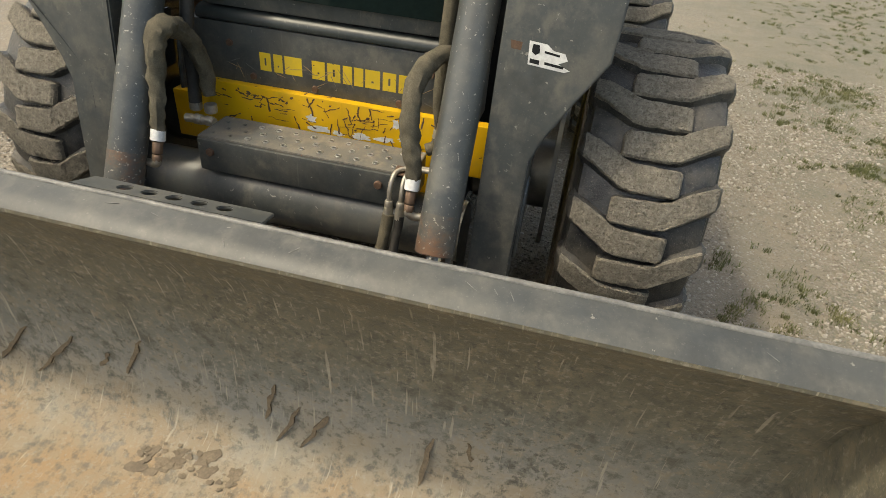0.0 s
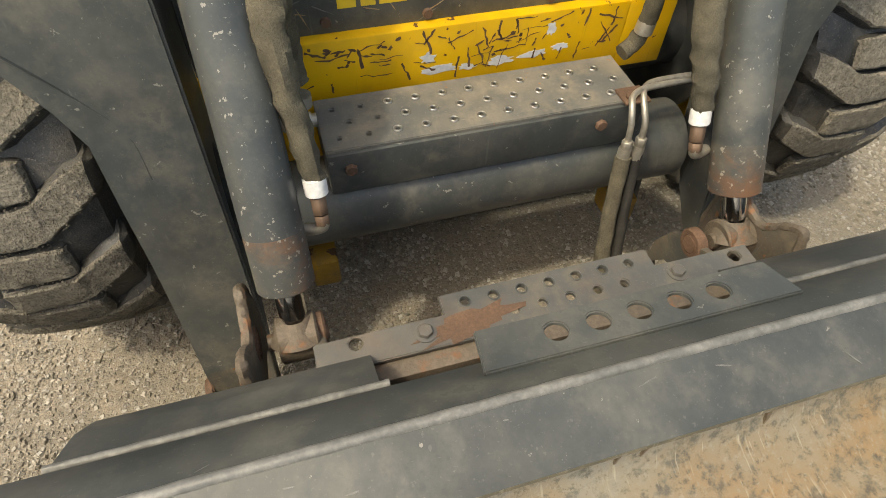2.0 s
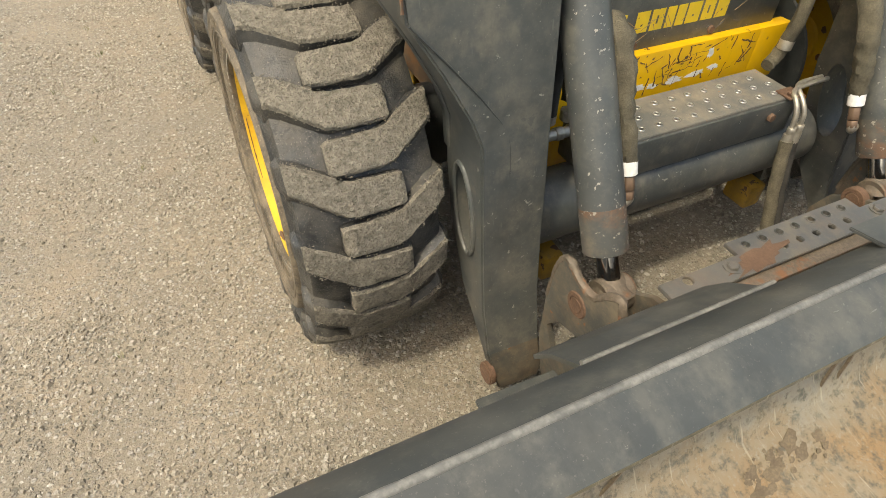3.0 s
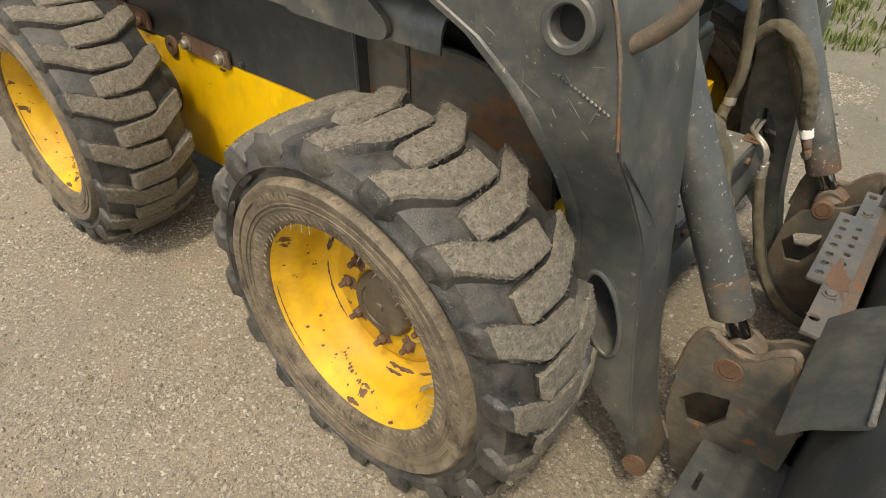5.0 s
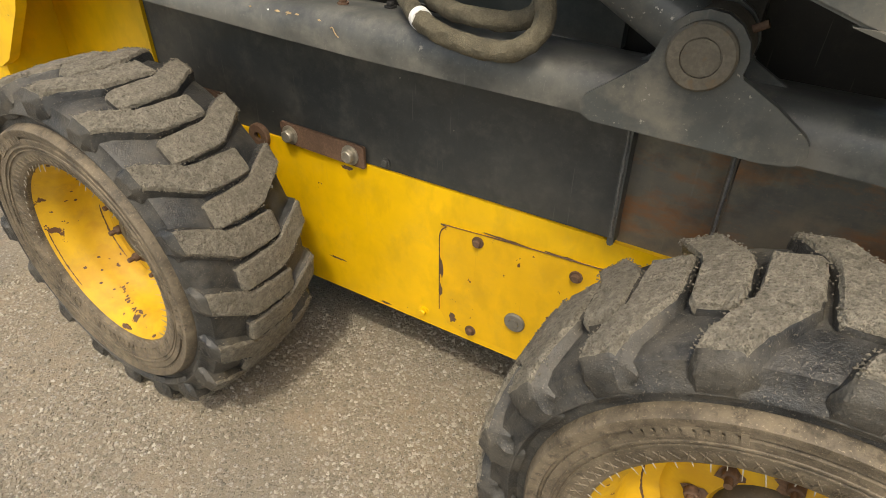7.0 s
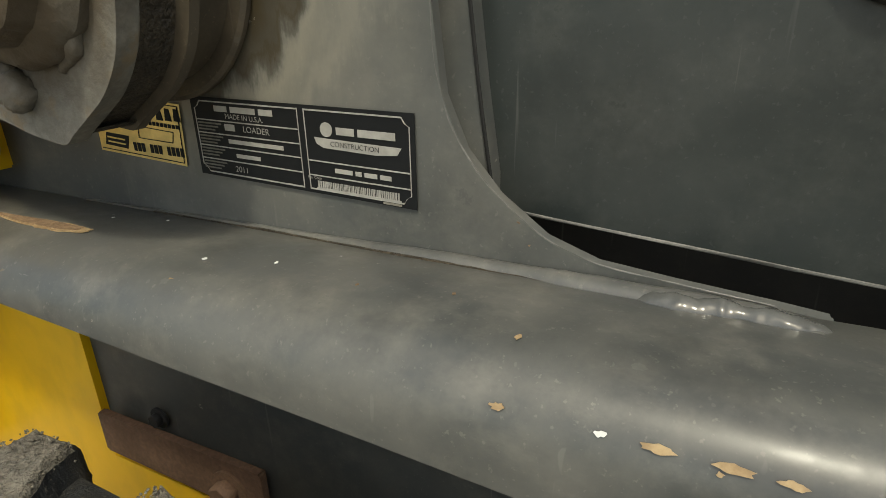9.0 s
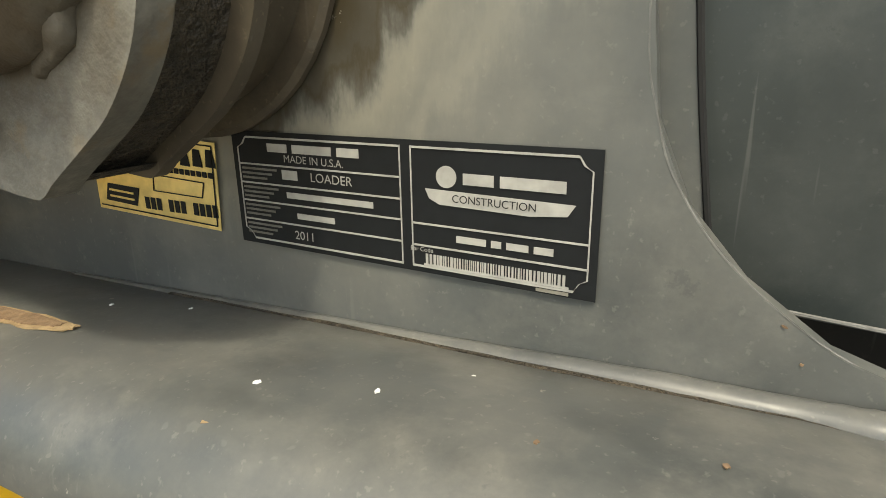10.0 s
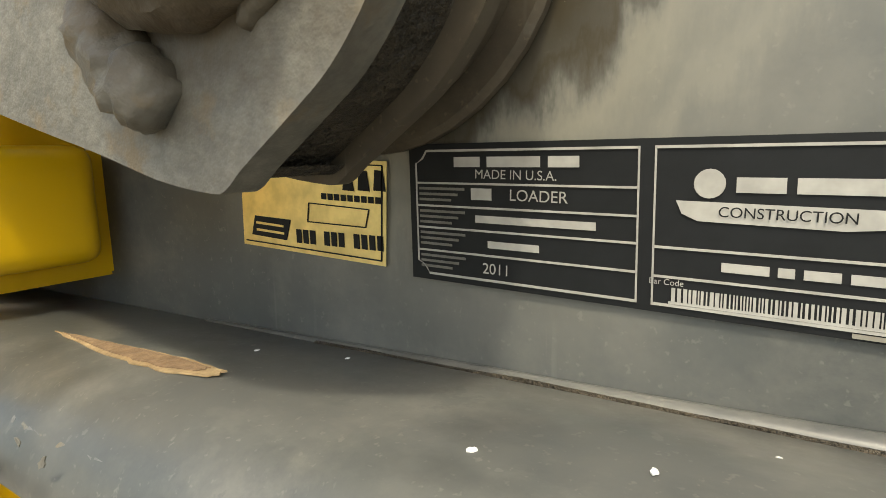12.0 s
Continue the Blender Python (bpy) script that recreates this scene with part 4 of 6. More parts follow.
# front: cab sill, yellow strip, step
bm = bmesh.new()
box(bm, (-0.40, 0.232, 0.632), (0.40, 0.32, 0.785), 0.004)
lpart("front_panel", bm, M_GREY, "scratched charcoal front panel")
bm = bmesh.new()
along_x(bm, [(0.236, 0.785), (0.228, 0.79), (0.226, 0.80), (0.232, 0.812), (0.25, 0.82), (0.30, 0.82), (0.30, 0.785)], -0.36, 0.36)
# dark door paint here puts the shade over the sill into its colour
lpart("door_sill", bm, M_DOOR)
bm = bmesh.new()
box(bm, (-0.34, 0.236, 0.822), (0.34, 0.30, 1.6), 0.012)
lpart("cab_door", bm, M_GREY)
bm = bmesh.new()
box(bm, (-0.30, 0.228, 0.862), (0.30, 0.2355, 1.55), 0.002)
lpart("door_glass", bm, M_GLASS, "dark greenish door glass")
bm = bmesh.new()
box(bm, (-0.345, 0.208, 0.36), (0.345, 0.245, 0.634), 0.004)
box(bm, (0.345, 0.2085, 0.490), (0.448, 0.245, 0.6335), 0.004)
box(bm, (-0.455, 0.2085, 0.455), (-0.345, 0.245, 0.590), 0.004)
lpart("front_strip", bm, M_YELLOW_WORN, "yellow front strip with scratched and peeling paint")
bm = bmesh.new()
prism(bm, [(-0.262, 0.018), (0.292, 0.018), (0.292, 0.150), (-0.262, 0.150)], Matrix.Translation((0, 0, 0.560)), 0.006, 0.0015,
      [circle(-0.235 + 0.0475 * i + (0.022 if j == 1 else 0), 0.045 + 0.036 * j, 0.0045, 10) for j in range(3) for i in range(11)])
lpart("step", bm, M_GREY_DIRTY, "worn charcoal step with rows of punched holes")
bm = bmesh.new()
box(bm, (-0.262, 0.012, 0.475), (0.292, 0.150, 0.5595), 0.006)
lpart("step_box", bm, M_GREY, "charcoal front step box")
bm = bmesh.new()
rod(bm, (-0.42, 0.075, 0.405), (0.42, 0.075, 0.405), 0.078, 40)
lpart("cross_tube", bm, M_GREY, "round charcoal cross tube")
for x in (-0.226, 0.213):
    bm = bmesh.new()
    hexagon(bm, (x, 0.012, 0.53), (0, -1, 0), 0.011, 0.009)
    lpart("bolt", bm, M_RUST)

# arms
def arm(s):
    bm = bmesh.new()
    # height, front y, back y, inner x, outer x
    st = [(0.10, -0.135, -0.105, 0.462, 0.525), (0.14, -0.135, -0.095, 0.460, 0.540), (0.20, -0.105, -0.075, 0.458, 0.548), (0.31, -0.072, 0.020, 0.457, 0.552), (0.45, -0.048, 0.088, 0.457, 0.553), (0.57, -0.033, 0.112, 0.457, 0.555),
          (0.67, -0.018, 0.120, 0.457, 0.556), (0.72, -0.012, 0.123, 0.457, 0.575), (0.80, -0.002, 0.130, 0.457, 0.620), (0.885, 0.010, 0.150, 0.457, 0.674), (0.95, 0.020, 0.202, 0.457, 0.679), (1.005, 0.030, 0.275, 0.457, 0.68), (1.065, 0.046, 0.40, 0.457, 0.68), (1.11, 0.066, 0.55, 0.457, 0.68), (1.2, 0.105, 0.8, 0.457, 0.68), (1.32, 0.17, 1.0, 0.457, 0.68)]
    rings = [[bm.verts.new((s * x, y, z)) for x, y in ((i - (0.035 if s < 0 else 0), f), (o, f + (o - 0.457) * 0.02), (o, b), (i - (0.035 if s < 0 else 0), b))] for z, f, b, i, o in st]
    for a, b in zip(rings, rings[1:]):
        for k in range(4):
            bm.faces.new((a[k], a[(k + 1) % 4], b[(k + 1) % 4], b[k]))
    bm.faces.new(rings[0][::-1])
    bm.faces.new(rings[-1])
    bmesh.ops.recalc_face_normals(bm, faces=bm.faces)
    es = [e for e in bm.edges if e.calc_face_angle(0) > 0.9]
    bmesh.ops.bevel(bm, geom=es, offset=0.004, segments=2, affect="EDGES")
    for f in bm.faces:
        f.material_index = 1 if f.calc_center_median().z < 0.2 else 0
    return lpart("loader_arm", bm, [M_GREY, M_GREY_RUST], "charcoal steel lift arm bent round the front tyre")


def cut_oval(ob, s):
    """A slanted oval opening right through the arm's lower part."""
    bm = bmesh.new()
    ring_pts = []
    for k in range(28):
        a = 2 * math.pi * k / 28
        u, v = 0.033 * math.cos(a), 0.090 * math.sin(a)
        ring_pts.append((0.030 + u * 0.94 + v * 0.30, 0.505 - u * 0.30 + v * 0.95))
    prism(bm, ring_pts, at_x(s * 0.505 - 0.1), 0.2, 0)
    bmesh.ops.recalc_face_normals(bm, faces=bm.faces)
    bmesh.ops.transform(bm, matrix=ROOT, verts=bm.verts)
    tool = obj("tool", bm, M_GREY)
    tool.parent = loader
    mod = ob.modifiers.new("opening", "BOOLEAN")
    mod.operation, mod.object, mod.solver = "DIFFERENCE", tool, "EXACT"
    bpy.context.view_layer.update()
    me = bpy.data.meshes.new_from_object(ob.evaluated_get(bpy.context.evaluated_depsgraph_get()))
    ob.modifiers.remove(mod)
    ob.data = me
    bpy.data.objects.remove(tool)
    shade(ob)


ARM_R, ARM_L = arm(-1), arm(1)
for ob, s in ((ARM_R, -1), (ARM_L, 1)):
    cut_oval(ob, s)
    bm = bmesh.new()
    rod(bm, (s * 0.540, -0.112, 0.150), (s * 0.556, -0.112, 0.150), 0.026, 24, None, 0.003)
    lpart("pin_head", bm, M_RUST, "rusty pin head")
for s in (-1, 1):
    bm = bmesh.new()
    ring(bm, (s * 0.692, 0.105, 1.055), (s, 0, 0), 0.0245, 0.039, 0.016)
    # black end disc stands for the shade inside the hollow boss
    rod(bm, (s * 0.6790, 0.105, 1.055), (s * 0.6815, 0.105, 1.055), 0.0275, 24)
    for f in bm.faces:
        f.material_index = 1 if len(f.verts) == 24 else 0
    lpart("pin_boss", bm, [M_GREY, M_BLACK])

# tilt cylinders
for s in (-1, 1):
    c = 0.0195 + s * 0.3765
    low, eye, top = Vector((c, -0.152, 0.487)), Vector((c, -0.199, 0.410)), Vector((c, 0.150, 1.07))
    d = (top - low).normalized()
    bm = bmesh.new()
    rod(bm, low, top + d * 0.3, 0.042, 36, None, 0.003)
    cyl = lpart("tilt_cylinder", bm, M_CYL, "charcoal hydraulic tilt cylinder with a rusty end")
    bm = bmesh.new()
    rod(bm, eye, low + d * 0.02, 0.021, 24)
    lpart("piston_rod", bm, M_CHROME, "bright chrome piston rod")
    bm = bmesh.new()
    ring(bm, eye, (1, 0, 0), 0.014, 0.036, 0.030)
    rod(bm, eye + Vector((-0.045, 0, 0)), eye + Vector((0.045, 0, 0)), 0.0135, 18)
    spin(bm, [(0.024, 0.0), (0.030, -0.012), (0.044, -0.034)], eye + d * 0.036, d, 24)
    lpart("rod_eye", bm, M_RUSTY_STEEL, "rusty rod eye with its pin")

# coupler
bm = bmesh.new()
prism(bm, [(-0.335, -0.315), (0.335, -0.315), (0.335, -0.268), (0.178, -0.268), (0.178, -0.236), (-0.152, -0.236), (-0.152, -0.268), (-0.335, -0.268)], pose(0, 0, 0.486, 0), 0.007, 0.0015,
      [circle(-0.279, -0.281, 0.010), circle(0.306, -0.284, 0.010)] + [circle(-0.118 + 0.043 * i, -0.255, 0.007, 12) for i in range(7)] + [circle(-0.0965 + 0.043 * i, -0.286, 0.007, 12) for i in range(6)])
lpart("coupler_step", bm, M_PLATE, "grey coupler plate with punched holes, rusty in the middle")
bm = bmesh.new()
box(bm, (-0.40, -0.34, 0.10), (0.40, -0.30, 0.482), 0.006)
lpart("coupler_frame", bm, M_RUSTY_STEEL, "rusty attachment coupler frame")
for s in (-1, 1):
    for x in (0.325, 0.425):
        bm = bmesh.new()
        top = [(-0.109, 0.346), (-0.113, 0.400), (-0.117, 0.432), (-0.125, 0.458), (-0.137, 0.474), (-0.152, 0.472), (-0.175, 0.459), (-0.200, 0.452), (-0.225, 0.456), (-0.240, 0.472), (-0.257, 0.492), (-0.281, 0.507), (-0.290, 0.486), (-0.297, 0.457), (-0.314, 0.369), (-0.345, 0.335)] if x > 0.4 else [(-0.12, 0.33), (-0.145, 0.385), (-0.175, 0.405), (-0.235, 0.432), (-0.265, 0.455), (-0.335, 0.472)]
        prism(bm, [(-0.345, 0.10), (-0.17, 0.06), (-0.114, 0.222)] + top, at_x(s * x - 0.007), 0.014, 0.002, [[(-0.130, 0.278), (-0.159, 0.320), (-0.219, 0.340), (-0.225, 0.285), (-0.196, 0.232), (-0.158, 0.224)]])
        if x > 0.4:
            sweep(bm, [(s * x, y, z) for y, z in top], 0.0085, 8, 0.25)
            for f in bm.faces:
                f.material_index = 1 if len(f.verts) == 4 and f.calc_center_median().z > 0.33 and f.calc_area() < 0.0003 else 0
        lpart("coupler_ear", bm, [M_GREY_RUST, M_RUSTY_STEEL], "charcoal coupler ear with rusty edges")
        bm = bmesh.new()
        rod(bm, (s * x - 0.011, -0.194, 0.409), (s * x + 0.011, -0.194, 0.409), 0.017, 24, None, 0.002)
        ring(bm, (s * x, -0.194, 0.409), (1, 0, 0), 0.018, 0.028, 0.0095)
        lpart("pin_head", bm, M_RUST, "rusty pin head")

# ---- the bucket ----
bucket = thing("loader_bucket", "wide charcoal steel loader bucket, worn tan inside", "bucket", (0, -0.7, 0))
BROOT = Matrix.Translation((0, 0.7, 0))


def bpart(name, bm, material, label="", smooth=True):
    bmesh.ops.transform(bm, matrix=BROOT, verts=bm.verts)
    return part(name, bm, material, bucket, label, smooth)


HALF_B = 1.12
OUT = [(-0.362, 0.10), (-0.362, 0.46), (-0.385, 0.552), (-0.408, 0.61), (-0.430, 0.660), (-0.462, 0.692), (-0.489, 0.713), (-0.4945, 0.7155), (-0.502, 0.713), (-0.530, 0.708), (-0.550, 0.702), (-0.560, 0.694)]
INN = [(-0.561, 0.688), (-0.550, 0.674), (-0.500, 0.625), (-0.450, 0.535), (-0.420, 0.42), (-0.405, 0.30), (-0.402, 0.22), (-0.410, 0.13), (-0.450, 0.07), (-0.55, 0.038), (-0.75, 0.028), (-1.35, 0.02), (-1.36, 0.006), (-0.55, 0.010), (-0.40, 0.03)]
bm = bmesh.new()
along_x(bm, OUT + INN, -HALF_B, HALF_B, True, 24)
for f in bm.faces:
    c = f.calc_center_median()
    if c.y < -0.40 and c.z < 0.695 and abs(f.normal.x) < 0.5 and f.normal.y + f.normal.z * 0.3 < 0.3:
        f.material_index = 1
    if f.material_index and c.z < 0.22 or c.y < -0.42 and c.z < 0.05:
        f.material_index = 2
bpart("shell", bm, [M_BUCKET, M_BUCKET_IN, M_BUCKET_IN], "folded charcoal bucket back with a worn inside")
for s in (-1, 1):
    bm = bmesh.new()
    prism(bm, [(-0.34, 0.10), (-0.34, 0.5), (-0.46, 0.685), (-0.56, 0.71), (-0.75, 0.45), (-1.3, 0.06), (-1.3, 0.0), (-0.5, 0.0)], at_x(s * HALF_B - 0.006), 0.012, 0.002)
    bpart("side_plate", bm, M_BUCKET_IN)
for s in (-1, 1):
    bm = bmesh.new()
    along_x(bm, [(-0.300, 0.490), (-0.334, 0.535), (-0.340, 0.541), (-0.384, 0.578), (-0.398, 0.590), (-0.400, 0.583), (-0.386, 0.570), (-0.343, 0.534), (-0.338, 0.530), (-0.305, 0.485)], s * 0.265, s * 0.605)
    bpart("hook_rail", bm, M_BUCKET)
    bm = bmesh.new()
    sweep(bm, [(s * (0.255 + 0.350 * i / 12), -0.3945, 0.5905) for i in range(13)], 0.0050, 12, 0.15)
    bpart("rubbed_edge", bm, M_WORN, "pale rubbed edge")
bm = bmesh.new()
prism(bm, [(-0.175, -0.055), (0.180, -0.055), (0.172, 0.0), (-0.168, 0.0)], pose(0, -0.405, 0.675, -14), 0.005, 0.0015, [circle(-0.089 + 0.0465 * i, -0.026, 0.0125, 20) for i in range(5)])
bpart("bucket_step", bm, M_BUCKET, "charcoal step plate with five round holes")
bm = bmesh.new()
sweep(bm, [(-HALF_B + 0.01 + (2 * HALF_B - 0.02) * i / 40, -0.4945, 0.7125) for i in range(41)], 0.0056, 12, 0.12)
bpart("weld_bead", bm, M_WORN, "rubbed weld line along the bucket top")
def slot(x, y, a, b):
    return [(x - a, y - b), (x + a, y - b), (x + a + b * 0.7, y), (x + a, y + b), (x - a, y + b), (x - a - b * 0.7, y)]


bm = bmesh.new()
prism(bm, [(-0.635, -0.270), (-0.450, -0.272), (-0.455, -0.205), (-0.632, -0.200)], Matrix.Translation((0, 0, 0.222)), 0.008, 0.0015, [slot(-0.56, -0.232, 0.022, 0.005)])
box(bm, (-0.64, -0.38, 0.16), (-0.40, -0.268, 0.222), 0.004)
bpart("back_flap", bm, M_BUCKET, "charcoal back flap with a slot")


# stains and cracks inside the bucket
def blot(x, y, z, a, b, turn, seed, n=14, m=None):
    """An uneven flat patch, half a millimetre thick."""
    rnd = random.Random(seed)
    pts = []
    for k in range(n):
        t = 2 * math.pi * k / n
        q = rnd.uniform(0.55, 1.15)
        pts.append((a * q * math.cos(t), b * q * math.sin(t)))
    bm = bmesh.new()
    prism(bm, pts, (m or Matrix()) @ pose(x, y, z, 0, 0, turn), 0.0005, 0)
    return bm


def crack(p0, p1, w, seed):
    rnd = random.Random(seed)
    p0, p1 = Vector(p0), Vector(p1)
    side = (p1 - p0).normalized().cross(Vector((0, 1, 0)))
    bm = bmesh.new()
    rows = []
    for i in range(8):
        c = p0.lerp(p1, i / 7) + side * rnd.uniform(-1, 1) * w * 0.6
        h = w * rnd.uniform(0.4, 1.1) * (0.35 if i in (0, 7) else 1)
        rows.append([bm.verts.new(c + side * k * h + Vector((0, o, 0))) for k, o in ((-1, 0.004), (-1, -0.0025), (1, -0.0025), (1, 0.004))])
    for a, b in zip(rows, rows[1:]):
        for k in range(3):
            bm.faces.new((a[k], a[k + 1], b[k + 1], b[k]))
    bmesh.ops.recalc_face_normals(bm, faces=bm.faces)
    return bm


for n, (xa, za, xb, zb) in enumerate([(-0.484, 0.231, -0.575, 0.115), (-0.357, 0.235, -0.470, 0.110), (-0.175, 0.283, -0.235, 0.165), (0.136, 0.25, 0.105, 0.139), (0.189, 0.199, 0.142, 0.10), (0.253, 0.195, 0.195, 0.10), (0.481, 0.21, 0.466, 0.09), (0.554, 0.222, 0.567, 0.172), (-0.27, 0.21, -0.30, 0.165)]):
    def wall(z):
        zs = [(0.07, -0.450), (0.13, -0.410), (0.22, -0.402), (0.30, -0.405)]
        for (z0, y0), (z1, y1) in zip(zs, zs[1:]):
            if z <= z1:
                return y0 + (y1 - y0) * (z - z0) / (z1 - z0)
        return -0.405
    bpart("stain", crack((xa, wall(za), za), (xb, wall(zb), zb), 0.006, n), M_STAIN, "dark flaked streak")
rnd = random.Random(3)
for n in range(60):
    bx, by = rnd.gauss(-0.07, 0.075), rnd.gauss(-0.515, 0.017)
    by = max(-0.545, min(-0.455, by))
    size = rnd.uniform(0.002, 0.008) if n > 12 else rnd.uniform(0.008, 0.018)
    bpart("stain", blot(0, 0, 0, size * rnd.uniform(1, 1.7), size, rnd.uniform(-30, 60), n, 13, pose(bx, by, 0.0385 + 0.32 * (by + 0.55) + 0.00006 * n, 17.7)), M_STAIN, "dark wet blot")

# ---- front of the loader: hoses, fittings, lettering ----
def tube(name, pts, r, mat, label="", wob=0.0, segs=12, radii=None, parent=None):
    bm = bmesh.new()
    sweep(bm, pts, r, segs, wob, True, radii)
    return lpart(name, bm, mat, label, parent)


def band(name, p0, p1, r, mat, label=""):
    bm = bmesh.new()
    rod(bm, p0, p1, r, 20, None, 0.0015)
    return lpart(name, bm, mat, label)


def hose_end(p, d, s):
    """White band, nut and elbow at the lower end of a tilt cylinder's hose; d points down along the hose."""
    d = Vector(d).normalized()
    p = Vector(p)
    band("hose_band", p - d * 0.014, p + d * 0.012, 0.0165, M_WHITE, "white hose band")
    bm = bmesh.new()
    hexagon(bm, p + d * 0.014, d, 0.0125, 0.028)
    hexagon(bm, p + d * 0.044, d, 0.0115, 0.016)
    lpart("hose_nut", bm, M_COPPER, "rusty hose nut")
    e = p + d * 0.062
    bm = bmesh.new()
    sweep(bm, [p + d * 0.052, e, e + Vector((s * 0.012, 0.004, -0.009)), e + Vector((s * 0.034, 0.012, -0.011))], 0.0092, 12)
    lpart("elbow_fitting", bm, M_ZINC, "zinc elbow fitting")


DOWN = (0.0, -0.35, -0.94)
SLEEVE = "olive brown woven sleeve round a hydraulic hose"
hose_end((-0.288, -0.086, 0.602), DOWN, -1)
tube("hydraulic_hose", [(-0.288, -0.082, 0.612), (-0.292, -0.064, 0.66), (-0.299, -0.040, 0.72), (-0.304, -0.018, 0.785), (-0.304, 0.015, 0.818), (-0.298, 0.055, 0.810), (-0.290, 0.098, 0.765), (-0.285, 0.122, 0.69), (-0.280, 0.118, 0.63)], 0.0165, M_HOSE, SLEEVE, 0.35, 14, [0.0155, 0.0165, 0.019, 0.0225, 0.025, 0.024, 0.021, 0.019, 0.017])
tube("hydraulic_hose", [(-0.325, 0.12, 0.60), (-0.322, 0.125, 0.68), (-0.315, 0.12, 0.78), (-0.31, 0.14, 0.90), (-0.31, 0.18, 1.1)], 0.0165, M_HOSE_BLACK, "black rubber hydraulic hose")
for x, y in ((-0.280, 0.116), (-0.325, 0.12)):
    band("hose_band", (x, y, 0.585), (x, y, 0.607), 0.0165, M_ZINC)
bm = bmesh.new()
sweep(bm, [(-0.345, 0.10, 0.566), (-0.31, 0.10, 0.567), (-0.262, 0.098, 0.567)], 0.0115, 12)
hexagon(bm, (-0.318, 0.10, 0.567), (1, 0, 0), 0.0155, 0.018)
hexagon(bm, (-0.285, 0.10, 0.567), (1, 0, 0), 0.0150, 0.016)
lpart("pipe_fitting", bm, M_ZINC, "zinc pipe union beside the step")

hose_end((0.322, -0.086, 0.602), DOWN, 1)
tube("hydraulic_hose", [(0.322, -0.082, 0.612), (0.316, -0.072, 0.655), (0.305, -0.062, 0.70), (0.297, -0.045, 0.755), (0.300, -0.010, 0.805), (0.318, 0.030, 0.835), (0.345, 0.075, 0.84), (0.36, 0.12, 0.80)], 0.0165, M_HOSE, SLEEVE, 0.3, 14, [0.0155, 0.019, 0.0205, 0.021, 0.021, 0.020, 0.019, 0.018])
tube("hydraulic_hose", [(0.296, 0.125, 0.585), (0.318, 0.130, 0.598), (0.328, 0.125, 0.64), (0.322, 0.115, 0.72), (0.322, 0.13, 0.85), (0.33, 0.17, 1.1)], 0.0155, M_HOSE, SLEEVE, 0.15)
band("hose_band", (0.325, 0.123, 0.622), (0.328, 0.124, 0.645), 0.0165, M_ZINC)
# bent steel pipes over the step's corner and the hoses that go down to the coupler
tube("steel_pipe", [(0.40, 0.035, 0.575), (0.33, 0.030, 0.578), (0.285, 0.025, 0.579), (0.262, 0.012, 0.577), (0.254, -0.006, 0.568), (0.252, -0.020, 0.545), (0.252, -0.026, 0.510)], 0.0058, M_ZINC, "bent steel hydraulic pipe", 0, 10)
tube("steel_pipe", [(0.40, 0.050, 0.572), (0.33, 0.045, 0.576), (0.300, 0.035, 0.577), (0.285, 0.015, 0.574), (0.280, -0.005, 0.562), (0.280, -0.020, 0.540), (0.280, -0.024, 0.512)], 0.0058, M_ZINC, "bent steel hydraulic pipe", 0, 10)
for x, y, dx in ((0.252, -0.026, -0.016), (0.280, -0.024, -0.012)):
    bm = bmesh.new()
    hexagon(bm, (x, y, 0.515), (0, -0.1, -1), 0.0105, 0.020)
    rod(bm, (x, y, 0.497), (x + dx * 0.1, y - 0.004, 0.470), 0.0115, 14)
    lpart("pipe_fitting", bm, M_ZINC, "zinc pipe nut")
    tube("coupler_hose", [(x, y - 0.003, 0.480), (x + dx * 0.3, y - 0.018, 0.42), (x + dx, y - 0.05, 0.33), (x + dx * 1.8, y - 0.10, 0.22), (x + dx * 2, y - 0.18, 0.13), (x + dx * 2, y - 0.27, 0.10)], 0.0145 if x < 0.26 else 0.011, M_HOSE if x < 0.26 else M_HOSE_BLACK, SLEEVE if x < 0.26 else "thin black rubber hose", 0.15)
bm = bmesh.new()
box(bm, (0.248, 0.004, 0.566), (0.296, 0.048, 0.571), 0.002)
hexagon(bm, (0.262, 0.020, 0.571), (0, 0, 1), 0.008, 0.008)
lpart("pipe_clamp", bm, M_RUST, "small rusty pipe clamp with a bolt")
for x in (-0.325, 0.335):
    bm = bmesh.new()
    box(bm, (x, 0.04, 0.19), (x + 0.055, 0.12, 0.262), 0.008)
    lpart("chassis_foot", bm, M_FOOT, "rusty chassis foot with traces of yellow")
    bm = bmesh.new()
    s = -1 if x < 0 else 1
    prism(bm, [(0.06, 0.18), (0.20, 0.18), (0.24, 0.40), (0.09, 0.40)], at_x(s * 0.405 - 0.006), 0.012, 0.002)
    lpart("gusset", bm, M_GREY)

